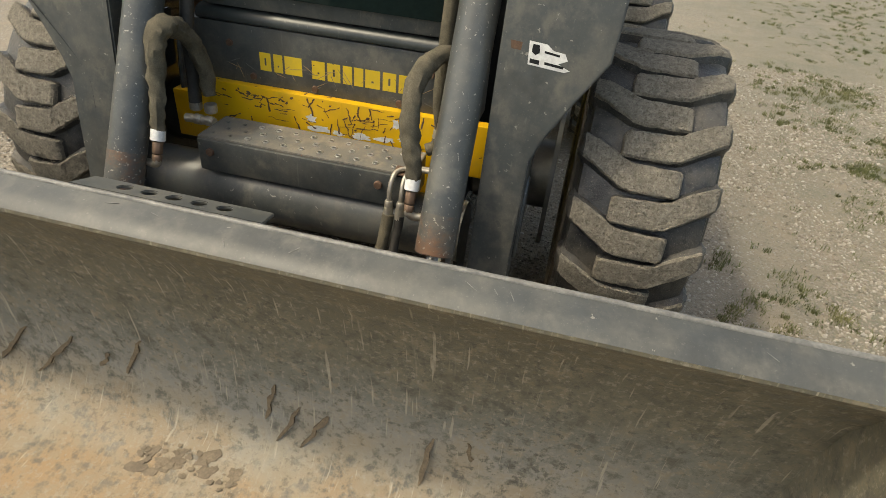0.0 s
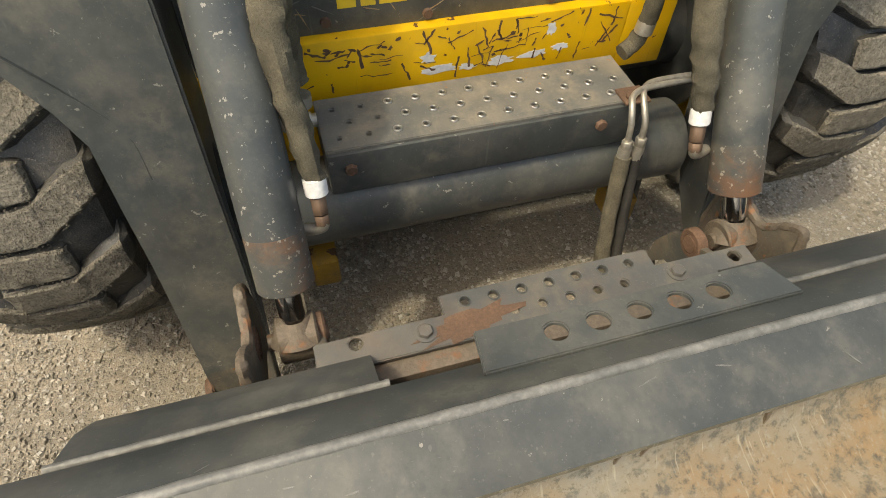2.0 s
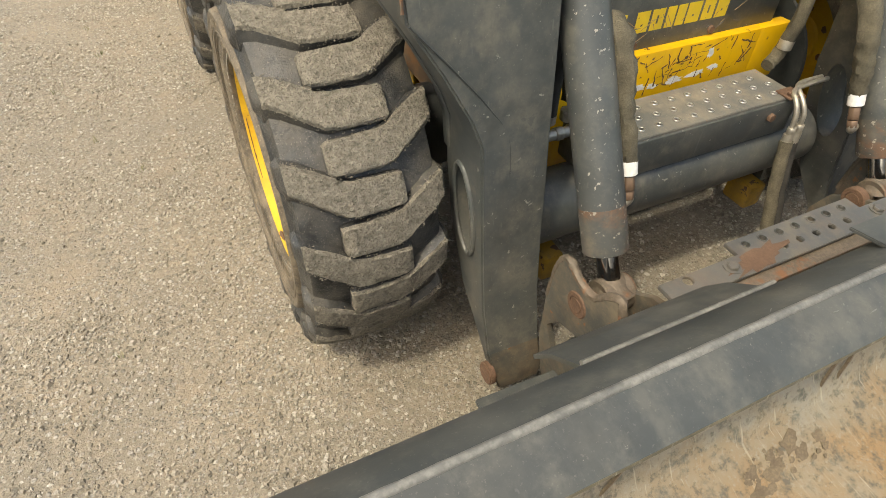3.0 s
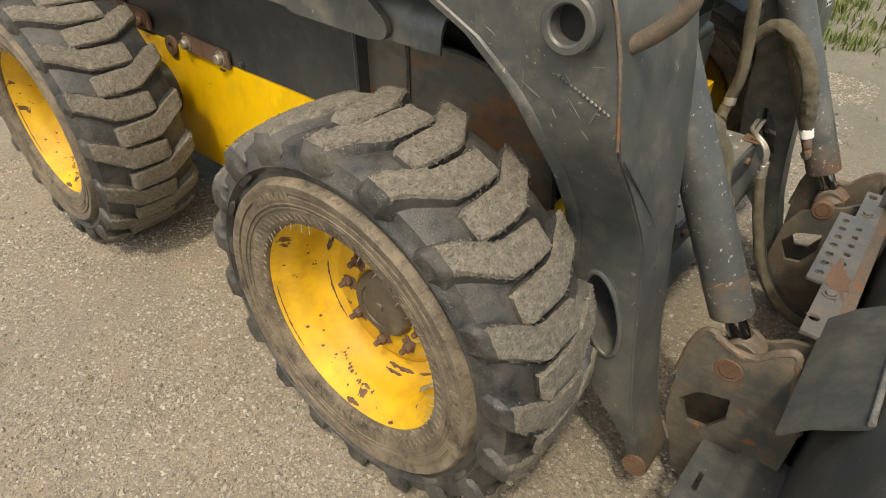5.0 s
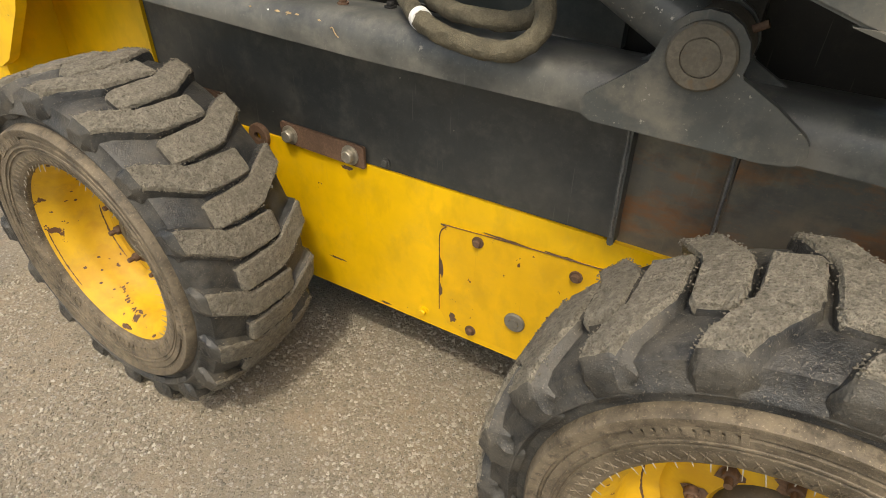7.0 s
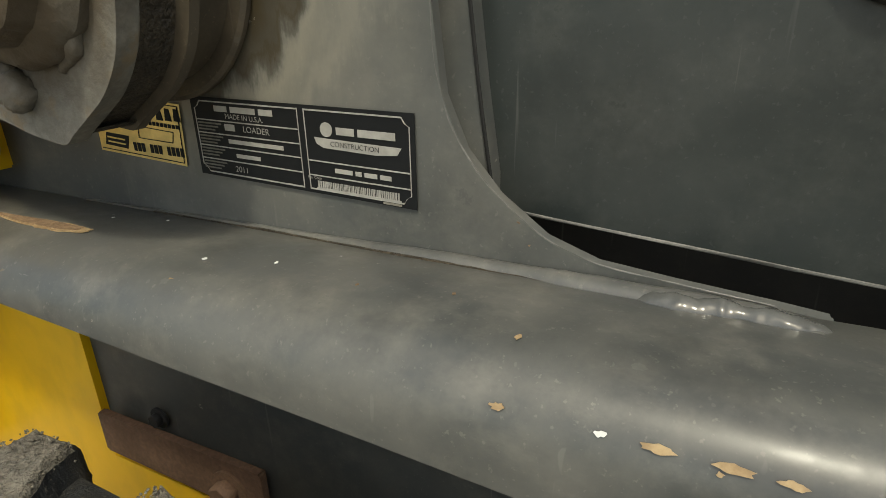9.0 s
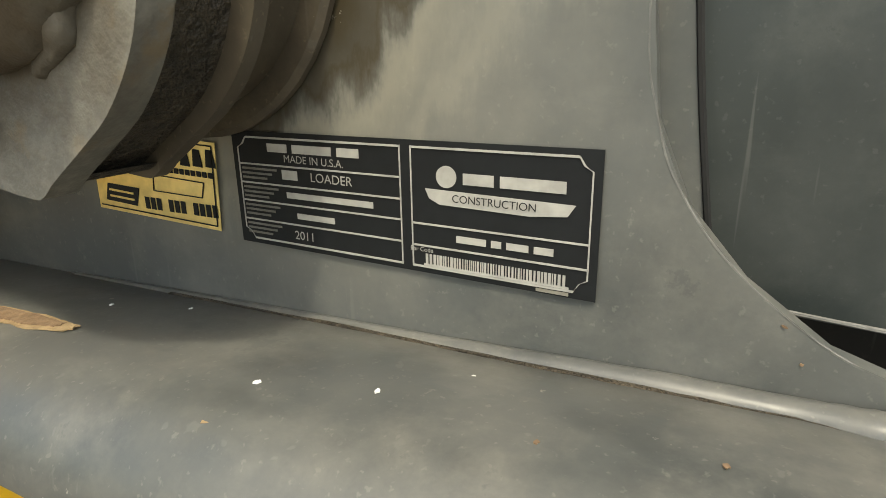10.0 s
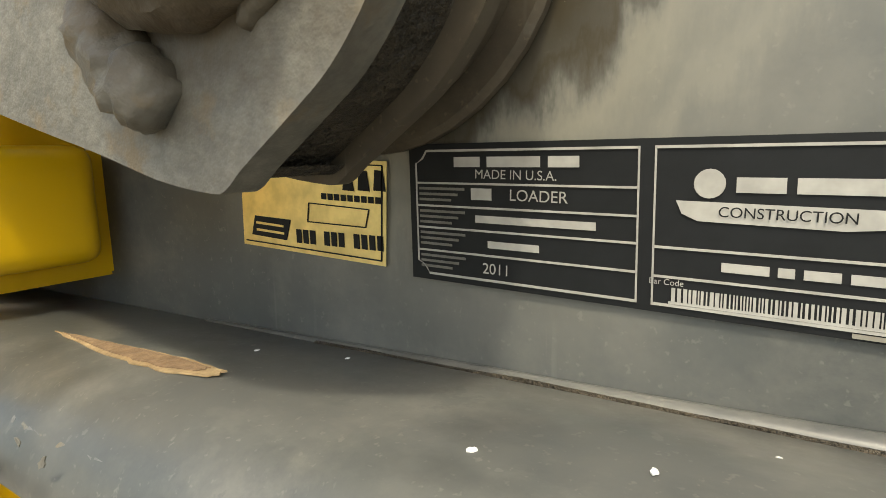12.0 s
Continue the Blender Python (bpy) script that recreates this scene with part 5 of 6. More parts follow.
# the maker's name as plain yellow blocks, each letter's width
LETTERS = [(-0.193, 0.030), (-0.158, 0.024), (-0.130, 0.046), (-0.062, 0.034), (-0.024, 0.034), (0.014, 0.024), (0.041, 0.024), (0.068, 0.038), (0.110, 0.034), (0.148, 0.034)]
k = 0.418 / (0.182 + 0.193)
for n, (x, w) in enumerate(LETTERS):
    x0 = -0.193 + (x + 0.193) * k
    w *= k * 0.93
    bm = bmesh.new()
    top = 0.722
    prism(bm, [(x0, 0.675), (x0 + w, 0.675), (x0 + w, top), (x0, top)], at_y(0.2322), 0.0008, 0, [[(x0 + w * 0.42, 0.689), (x0 + w * 0.58, 0.689), (x0 + w * 0.58, 0.694 if n % 2 else 0.708), (x0 + w * 0.42, 0.694 if n % 2 else 0.708)]] if n not in (2, 5, 6) else ())
    lpart("letter_block", bm, M_DECAL_Y, "flaking yellow lettering block", None, False)
for x, z in ((-0.215, 0.655), (-0.04, 0.648), (0.19, 0.648), (-0.275, 0.735), (0.27, 0.735)):
    bm = bmesh.new()
    rod(bm, (x, 0.234, z), (x, 0.226, z), 0.010, 18, 0.008)
    lpart("bolt", bm, M_RUST)
# torn white remnants of a label on the yellow strip
for n, (x, z, a, b) in enumerate([(-0.045, 0.575, 0.016, 0.012), (-0.02, 0.548, 0.04, 0.010), (0.03, 0.545, 0.022, 0.008), (0.095, 0.548, 0.03, 0.011), (0.16, 0.552, 0.03, 0.010), (0.215, 0.56, 0.02, 0.010), (0.19, 0.60, 0.010, 0.014)]):
    lpart("label_remnant", blot(x, z, 0, a, b, 0, n + 40, 18, at_y(0.208)), M_DECAL_W, "torn white label remnant", None, False)
# scratches on the yellow strip
rnd = random.Random(21)
for n in range(70):
    x, z, a, ln = rnd.uniform(-0.32, 0.32), rnd.uniform(0.54, 0.628), rnd.choice([rnd.uniform(-0.4, 0.4), rnd.uniform(0.9, 2.2)]), rnd.uniform(0.012, 0.06)
    if x < -0.08 and n % 2:
        z, a = rnd.uniform(0.58, 0.622), rnd.uniform(-0.35, 0.25)
    w = rnd.uniform(0.0008, 0.0026)
    c, s = math.cos(a), math.sin(a)
    pts = []
    for k in range(6):
        u, off = ln * (k / 5 - 0.5), rnd.uniform(-1, 1) * ln * 0.05
        pts.append((x + u * c - off * s, max(0.525, min(0.630, z + u * s + off * c)), w * rnd.uniform(0.3, 1.2)))
    bm = bmesh.new()
    up = [bm.verts.new((px - s * q, 0.2074, pz + c * q)) for px, pz, q in pts]
    dn = [bm.verts.new((px + s * q, 0.2074, pz - c * q)) for px, pz, q in pts]
    for k in range(5):
        bm.faces.new((up[k], up[k + 1], dn[k + 1], dn[k]))
    lpart("scratch", bm, M_RUST, "", None, False)

# stickers on the left arm
ARM_Y = lambda z, x: 0.0115 - (0.89 - z) * 0.15 + (x - 0.457) * 0.02
def arm_card(name, pts, mat, label, lift=0.0015):
    bm = bmesh.new()
    lo = [bm.verts.new((x, ARM_Y(z, x) - lift, z)) for x, z in pts]
    bm.faces.new(lo)
    return lpart(name, bm, mat, label, None, False)


arm_card("sticker", [(0.513, 0.908), (0.548, 0.905), (0.562, 0.895), (0.585, 0.892), (0.592, 0.880), (0.575, 0.872), (0.600, 0.862), (0.588, 0.858), (0.516, 0.864)], M_DECAL_W, "torn white dealer sticker with dark print")
arm_card("sticker_print", [(0.519, 0.876), (0.538, 0.874), (0.538, 0.866), (0.519, 0.868)], M_DECAL_K, "", 0.002)
arm_card("sticker_print", [(0.548, 0.873), (0.586, 0.869), (0.586, 0.864), (0.548, 0.868)], M_DECAL_K, "", 0.002)
arm_card("sticker_print", [(0.521, 0.903), (0.534, 0.902), (0.536, 0.888), (0.528, 0.883), (0.520, 0.889)], M_DECAL_K, "", 0.002)
arm_card("sticker_print", [(0.545, 0.893), (0.575, 0.889), (0.575, 0.885), (0.545, 0.889)], M_DECAL_K, "", 0.002)
arm_card("label_remnant", [(0.476, 0.905), (0.500, 0.903), (0.499, 0.888), (0.480, 0.889)], M_RUST, "faded orange label")

# cylinder ends, coupler bolts
for s in (-1, 1):
    c = 0.0195 + s * 0.3765
    low, top = Vector((c, -0.152, 0.487)), Vector((c, 0.150, 1.07))
    d = (top - low).normalized()
    bm = bmesh.new()
    rod(bm, low - d * 0.004, low + d * 0.085, 0.0422, 36, None, 0.002)
    lpart("cylinder_end", bm, M_CYL_END, "rust-stained cylinder end")
for x in (-0.185, 0.204):
    bm = bmesh.new()
    hexagon(bm, (x, -0.289, 0.493), (0, 0, 1), 0.0115, 0.008)
    rod(bm, (x, -0.289, 0.4925), (x, -0.289, 0.4950), 0.016, 20)
    lpart("bolt", bm, M_PLATE)
lpart("rust_patch", blot(-0.12, -0.29, 0.4935, 0.085, 0.024, 8, 77, 22), M_RUST, "rubbed rusty patch")
for i in range(7):
    bm = bmesh.new()
    ring(bm, (-0.118 + 0.043 * i, -0.255, 0.4935), (0, 0, 1), 0.007, 0.0095, 0.0012, 16, 0.0006)
    lpart("hole_rim", bm, M_GREY)
for j in range(3):
    for i in range(11):
        if i < 2:
            continue
        bm = bmesh.new()
        ring(bm, (-0.235 + 0.0475 * i + (0.022 if j == 1 else 0), 0.045 + 0.036 * j, 0.5670), (0, 0, 1), 0.0046, 0.0078, 0.0016, 12, 0.0007)
        lpart("hole_rim", bm, M_STEEL)

# ---- right side of the loader ----
def flat(name, pts, x, depth, mat, label="", bevel=0.003, holes=()):
    bm = bmesh.new()
    prism(bm, pts, at_x(x), depth, bevel, holes)
    return lpart(name, bm, mat, label)


def hexbolt(p, r, mat, axis=(-1, 0, 0), h=None):
    bm = bmesh.new()
    rod(bm, p, Vector(p) + Vector(axis) * 0.003, r * 1.45, 20)
    hexagon(bm, Vector(p) + Vector(axis) * 0.003, axis, r, h or r * 0.9)
    return lpart("bolt", bm, mat)


# rusty clamp plates with two bolts each
flat("clamp_plate", [(1.395, 0.612), (1.655, 0.622), (1.655, 0.676), (1.395, 0.668)], -0.424, 0.011, M_RUST, "rusty steel clamp plate with two bolts")
hexbolt((-0.424, 1.624, 0.646), 0.017, M_ZINC)
hexbolt((-0.424, 1.435, 0.640), 0.017, M_ZINC)
flat("clamp_plate", [(1.855, 0.640), (2.11, 0.648), (2.11, 0.706), (1.855, 0.706)], -0.424, 0.011, M_RUST, "rusty steel clamp plate with a bolt")
hexbolt((-0.424, 1.903, 0.668), 0.017, M_RUST)
hexbolt((-0.412, 2.01, 0.722), 0.009, M_BLACK)
hexbolt((-0.410, 1.341, 0.640), 0.008, M_GREY)
bm = bmesh.new()
ring(bm, (-0.416, 1.745, 0.612), (1, 0, 0), 0.012, 0.034, 0.008)
lpart("axle_ring", bm, M_RUST)
# cover plate on the yellow side
R = [(1.188, 0.27), (1.190, 0.44)] + [(1.150 + 0.040 * math.cos(a), 0.490 + 0.040 * math.sin(a)) for a in (0, 0.5, 1.0, 1.4)] + [(0.80, 0.548), (0.70, 0.548), (0.70, 0.222), (1.12, 0.222), (1.165, 0.232)]
flat("cover_plate", R, -0.4150, 0.003, M_YELLOW_WORN, "yellow bolted cover plate with chipped edges", 0.001)
for y, z in ((1.089, 0.510), (0.855, 0.507), (1.096, 0.239), (1.238, 0.237)):
    hexbolt((-0.415 if y < 1.2 else -0.412, y, z), 0.010, M_RUST if y < 1.2 else M_YELLOW)
bm = bmesh.new()
ring(bm, (-0.418, 0.98, 0.322), (1, 0, 0), 0.013, 0.026, 0.005)
rod(bm, (-0.416, 0.98, 0.322), (-0.426, 0.98, 0.322), 0.012, 8)
lpart("drain_plug", bm, M_GREY_DIRTY, "greasy drain plug")
for n, (y, z, a, b) in enumerate([(1.185, 0.40, 0.006, 0.03), (1.186, 0.33, 0.006, 0.022), (1.15, 0.255, 0.012, 0.016), (1.02, 0.541, 0.06, 0.003), (0.88, 0.545, 0.05, 0.003), (1.46, 0.595, 0.02, 0.006), (1.52, 0.30, 0.03, 0.004), (1.36, 0.21, 0.02, 0.004)]):
    lpart("chip", blot(y, z, 0, a, b, 0, n + 80, 16, at_x(-0.4158 if y < 1.2 else -0.4126)), M_RUST, "chipped paint", None, False)
# ribs and inner fender
flat("rib", [(0.792, 0.62), (0.804, 0.62), (0.810, 0.95), (0.798, 0.95)], -0.436, 0.045, M_GREY, "vertical steel rib")
flat("rib", [(0.622, 0.62), (0.634, 0.62), (0.640, 0.92), (0.628, 0.92)], -0.436, 0.045, M_RUSTY_STEEL, "rusty vertical steel rib")
flat("body_plate", [(0.24, 0.55), (0.80, 0.55), (0.80, 0.95), (0.63, 0.95), (0.63, 0.60), (0.24, 0.60)], -0.400, 0.012, M_FENDER)
for y in (0.7985, 0.6285):
    tube("rib_edge", [(-0.4372, y + 0.006 * k / 5, 0.64 + 0.055 * k) for k in range(6)], 0.0026, M_WORN, "pale rubbed edge of the rib", 0.5, 8)
# added dark sheet standing in for the shade between fender and arm
flat("dark_gap_sheet", [(0.170, 0.658), (0.224, 0.658), (0.230, 0.72), (0.238, 0.80), (0.175, 0.80)], -0.444, 0.008, M_CAVITY_SHADE)
FEND = [(0.625, 0.50), (0.625, 0.868), (0.50, 0.872), (0.464, 0.868), (0.420, 0.861), (0.382, 0.850), (0.340, 0.830), (0.304, 0.802), (0.278, 0.778), (0.260, 0.755), (0.244, 0.720), (0.235, 0.68), (0.228, 0.62), (0.225, 0.50)]
flat("inner_fender", FEND, -0.432, 0.006, M_FENDER, "rust-streaked inner fender plate")
tube("fender_edge", [(-0.434, y, z) for y, z in FEND[1:]], 0.005, M_GREY, "", 0, 8)
tube("cover_seam", [(-0.4164, y, z) for y, z in R[:8]], 0.0013, M_RUST, "thin chipped seam", 0.6, 6)
# bracket, pin and lift cylinder on the ledge
G0 = [(0.835, 0.916), (0.848, 0.924), (0.854, 0.938), (0.848, 0.953), (0.82, 0.974), (0.768, 1.014)] + [(0.702 + 0.056 * math.cos(a), 1.034 + 0.056 * math.sin(a)) for a in (0.3, 0.7, 1.1, 1.5, 1.9, 2.3, 2.7, 3.1, 3.5)] + [(0.60, 0.986), (0.558, 0.956), (0.549, 0.944), (0.547, 0.931), (0.552, 0.920), (0.563, 0.913), (0.60, 0.909)]
flat("pin_bracket", G0, -0.580, 0.016, M_GREY, "triangular charcoal pin bracket on the ledge")
flat("pin_bracket", G0, -0.485, 0.014, M_GREY)
bm = bmesh.new()
ring(bm, (-0.585, 0.702, 1.034), (1, 0, 0), 0.026, 0.044, 0.008)
rod(bm, (-0.592, 0.702, 1.034), (-0.46, 0.702, 1.034), 0.0255, 28, None, 0.002)
lpart("pivot_pin", bm, M_PIN, "dusty brown pivot pin and washer")
a, b = Vector((-0.530, 0.702, 1.034)), Vector((-0.530, 0.930, 1.165))
d = (b - a).normalized()
bm = bmesh.new()
ring(bm, a, (1, 0, 0), 0.026, 0.054, 0.030)
lpart("cylinder_eye", bm, M_PIN)
bm = bmesh.new()
rod(bm, a + d * 0.035, a + d * 0.62, 0.044, 36, None, 0.004)
lpart("lift_cylinder", bm, M_CYL, "grey hydraulic lift cylinder")
bm = bmesh.new()
rod(bm, (-0.53, 0.658, 1.062), (-0.53, 0.640, 1.072), 0.0055, 12)
lpart("grease_nipple", bm, M_RUST)
tube("hydraulic_hose", [(-0.47, 1.24, 1.030), (-0.53, 1.185, 1.024), (-0.570, 1.130, 1.012), (-0.581, 1.075, 0.999), (-0.583, 1.02, 0.992), (-0.581, 0.975, 0.995), (-0.574, 0.943, 1.012), (-0.560, 0.930, 1.040), (-0.548, 0.938, 1.085), (-0.53, 0.96, 1.2), (-0.50, 1.1, 1.3)], 0.0165, M_HOSE, SLEEVE, 0.2)
tube("hydraulic_hose", [(-0.44, 1.20, 1.02), (-0.50, 1.13, 1.022), (-0.525, 1.06, 1.022), (-0.520, 0.995, 1.024), (-0.505, 0.962, 1.045), (-0.495, 0.965, 1.10), (-0.47, 1.0, 1.2)], 0.016, M_HOSE, SLEEVE, 0.2)
band("hose_band", (-0.556, 1.152, 1.017), (-0.566, 1.138, 1.014), 0.0185, M_WHITE)
# ledge details
hexbolt((-0.505, 1.353, 1.003), 0.0075, M_RUST, (0, 0, 1))
hexbolt((-0.47, 1.27, 1.001), 0.008, M_BLACK, (0, 0, 1))
rnd = random.Random(12)
for n, (x, y, a, b, mat) in enumerate([(-0.506, 1.78, 0.0022, 0.0016, M_WHITE), (-0.492, 1.729, 0.002, 0.0016, M_WHITE), (-0.527, 1.783, 0.007, 0.004, M_TAN), (-0.528, 1.645, 0.006, 0.003, M_TAN), (-0.488, 1.60, 0.0016, 0.0012, M_PRIMER), (-0.46, 1.70, 0.0016, 0.0014, M_WHITE), (-0.50, 1.66, 0.0016, 0.001, M_PRIMER), (-0.46, 1.83, 0.0014, 0.001, M_WHITE), (-0.45, 1.88, 0.0014, 0.001, M_WHITE), (-0.47, 1.92, 0.0014, 0.001, M_WHITE), (-0.52, 1.55, 0.003, 0.002, M_TAN)]):
    lpart("paint_speck", blot(x, y, 0.9975 + ledge_z(y) + 0.0045 + (-0.004 if x > -0.47 else (-0.0035 if x < -0.52 else 0)), a, b, 0, n + 130, 10), mat, "", None, False)
PEEL = [(-0.502, 2.048), (-0.506, 2.02), (-0.510, 1.985), (-0.512, 1.955), (-0.5115, 1.93), (-0.506, 1.908), (-0.499, 1.905), (-0.4965, 1.93), (-0.497, 1.96), (-0.4985, 1.99), (-0.500, 2.02)]
ragged = []
for (xa, ya), (xb, yb) in zip(PEEL, PEEL[1:] + PEEL[:1]):
    for k in range(4):
        ragged.append((xa + (xb - xa) * k / 4 + rnd.uniform(-0.0008, 0.0008), ya + (yb - ya) * k / 4 + rnd.uniform(-0.0015, 0.0015)))
bm = bmesh.new()
prism(bm, [(x, y - 1.98) for x, y in ragged], pose(0, 1.98, 1.003 + ledge_z(1.98), -0.5), 0.0008, 0)
lpart("peeled_paint", bm, M_TAN, "strip of peeled paint down to rusty primer")
cy = sum(y for x, y in ragged) / len(ragged)
cx = sum(x for x, y in ragged) / len(ragged)
bm = bmesh.new()
prism(bm, [(cx + (x - cx) * 0.72, cy + (y - cy) * 0.86 - 1.98) for x, y in ragged], pose(0, 1.98, 1.0040 + ledge_z(1.98), -0.5), 0.0004, 0)
lpart("peeled_paint", bm, M_PRIMER, "brown primer in the peeled strip")
WELD = [(1.395, 0.468, 0.003), (1.41, 0.448, 0.006), (1.43, 0.438, 0.010), (1.47, 0.436, 0.0105), (1.515, 0.435, 0.0105), (1.55, 0.433, 0.0100), (1.575, 0.430, 0.008), (1.63, 0.429, 0.008), (1.72, 0.428, 0.006), (1.80, 0.427, 0.005), (1.92, 0.427, 0.004), (2.02, 0.426, 0.003)]
tube("weld_bead", [(-x, y, 0.992 + ledge_z(y)) for y, x, r in WELD], 0.006, M_WELD, "painted weld bead", 0.07, 14, [r for y, x, r in WELD])
tube("seam_dirt", [(-x - r * 0.9, y, 0.9945 + ledge_z(y)) for y, x, r in WELD[4:11]], 0.0016, M_GRIME, "brown dirt along the weld", 0.5, 8)
bm = bmesh.new()
sweep(bm, [(-0.441 - 0.0015 * math.sin(y * 90), y, 0.9935 + ledge_z(y)) for y in (1.402, 1.41, 1.42, 1.432, 1.445, 1.458, 1.47, 1.482, 1.495, 1.505)], 0.011, 24, 0.1, True, [0.003, 0.006, 0.0085, 0.0095, 0.009, 0.010, 0.009, 0.0095, 0.008, 0.003])
for v in bm.verts:
    v.co += Vector((0.0012, 0.0, 0.0012)) * noise.noise(v.co * 120)
lpart("sealant", bm, M_SEAL, "shiny smeared sealant")
tube("door_seal", [(-0.380, 1.43, 1.20), (-0.380, 1.418, 1.168), (-0.380, 1.39, 1.158), (-0.380, 1.329, 1.149), (-0.380, 1.1, 1.138), (-0.380, 0.9, 1.130)], 0.007, M_HOSE_BLACK, "black rubber seal", 0, 10)
# black tube laid on the post's edge as the shade in the slit
tube("door_gap", [(-0.397, y, z) for y, z in ((1.645, 1.27), (1.6315, 1.180), (1.6225, 1.108), (1.613, 1.045))], 0.0016, M_BLACK, "dark slit beside the door panel", 0, 6)
tube("door_edge", [(-0.3765, y, z) for y, z in ((1.612, 1.0215), (1.598, 1.0165), (1.453, 1.0055), (1.371, 0.9995), (1.1, 0.9815), (0.88, 0.967))], 0.0012, M_WORN, "pale rubbed lower edge of the panel", 0.3, 6)
tube("door_latch", [(-0.380, 1.331, 1.167), (-0.384, 1.326, 1.147), (-0.386, 1.318, 1.128), (-0.386, 1.317, 1.112), (-0.386, 1.304, 1.104)], 0.006, M_HOSE_BLACK, "black rubber latch strap", 0, 10)

EDGE = [(1.644, 1.45), (1.644, 1.17), (1.637, 1.105), (1.622, 1.07), (1.598, 1.042), (1.565, 1.0175), (1.531, 1.0055), (1.485, 1.001), (1.43, 0.997)]
tube("rubbed_edge", [(-0.4236, y, z + 0.0005) for y, z in EDGE], 0.0006, M_WORN, "thin rubbed edge", 0.5, 6)
for n, (y, z, a, b) in enumerate([(1.583, 1.0265, 0.0016, 0.0006), (1.575, 1.0115, 0.0008, 0.0007)]):
    lpart("paint_speck", blot(y, z, 0, a, b, 30, n + 160, 9, at_x(-0.4246)), M_PRIMER, "", None, False)
for n in range(14):
    y = rnd.uniform(1.345, 1.49) if n < 10 else rnd.uniform(1.5, 1.65)
    lpart("paint_speck", blot(0, 0, 0, rnd.uniform(0.0007, 0.002), rnd.uniform(0.0015, 0.008), rnd.uniform(-15, 15), n + 170, 11, pose(-0.5545 + rnd.uniform(0, 1) ** 2 * 0.004, y, 0.9800 + ledge_z(y), 0, -62)), rnd.choice([M_TAN, M_TAN, M_TAN, M_WORN]), "", None, False)
tube("paint_speck", [(-0.5615, 1.340, 0.973), (-0.5615, 1.335, 0.9745), (-0.562, 1.331, 0.967), (-0.5625, 1.326, 0.962), (-0.5625, 1.322, 0.959)], 0.0010, M_TAN, "tan hook-shaped scuff", 0.4, 8)

def smooth_line(pts, n=4):
    """The same open line with rounded turns."""
    P = [Vector(p) for p in pts]
    out = []
    for i in range(len(P) - 1):
        a, b, c, d = P[max(i - 1, 0)], P[i], P[i + 1], P[min(i + 2, len(P) - 1)]
        for k in range(n):
            u = k / n
            q = 0.5 * ((2 * b) + (c - a) * u + (2 * a - 5 * b + 4 * c - d) * u * u + (3 * b - a - 3 * c + d) * u**3)
            out.append((q.x, q.y))
    return out + [tuple(P[-1])]


for n, (y, a, b, mat) in enumerate([(1.548, 0.0022, 0.0045, M_TAN), (1.500, 0.0018, 0.003, M_WHITE), (1.476, 0.0026, 0.0075, M_TAN), (1.447, 0.0028, 0.008, M_TAN), (1.426, 0.0022, 0.0055, M_TAN)]):
    lpart("paint_speck", blot(0, 0, 0, a, b, 0, n + 640, 15, pose(-0.5535, y, 0.9835 + ledge_z(y), 0, -62)), mat, "chipped paint", None, False)

# link plate and its boss above the ledge
LC = (1.875, 1.187)
LK = [(2.42, 1.222), (2.003, 1.115), (1.916, 1.0935), (1.879, 1.0835), (1.853, 1.0795), (1.845, 1.0802), (1.836, 1.087), (1.815, 1.101), (1.800, 1.112), (1.787, 1.127), (1.779, 1.142), (1.773, 1.163), (1.768, 1.19), (1.768, 1.23), (1.78, 1.265), (1.81, 1.295), (2.0, 1.35), (2.42, 1.46)]
LK = smooth_line(LK)
flat("link_plate", LK, -0.538, 0.020, M_CAST, "dusty grey-brown cast loader link", 0.006)
flat("link_plate", LK, -0.488, 0.013, M_LINK, "greasy brown inner cheek of the link", 0.005)
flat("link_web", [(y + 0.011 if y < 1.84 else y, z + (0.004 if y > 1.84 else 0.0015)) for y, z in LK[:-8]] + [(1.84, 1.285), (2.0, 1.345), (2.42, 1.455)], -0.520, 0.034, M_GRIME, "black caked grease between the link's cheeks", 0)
bm = bmesh.new()
rod(bm, (-0.480, *LC), (-0.425, *LC), 0.083, 48)
ring(bm, (-0.428, *LC), (1, 0, 0), 0.08, 0.097, 0.005)
lpart("link_bushing", bm, M_LINK, "dark greasy bushing between link and body")
bm = bmesh.new()
spin(bm, [(0.064, 0.0), (0.065, 0.008), (0.060, 0.016), (0.051, 0.020), (0.049, 0.034), (0.044, 0.038), (0.026, 0.038), (0.024, 0.034), (0.0, 0.034)], (-0.537, 1.850, 1.190), (-1, 0, 0), 64)
for v in bm.verts:
    v.co += Vector((0.002, 0.003, 0.003)) * noise.noise(v.co * 70)
lpart("link_boss", bm, M_CAST, "dusty cast boss with rough welds")
hexbolt((-0.563, 1.842, 1.180), 0.016, M_COPPER)
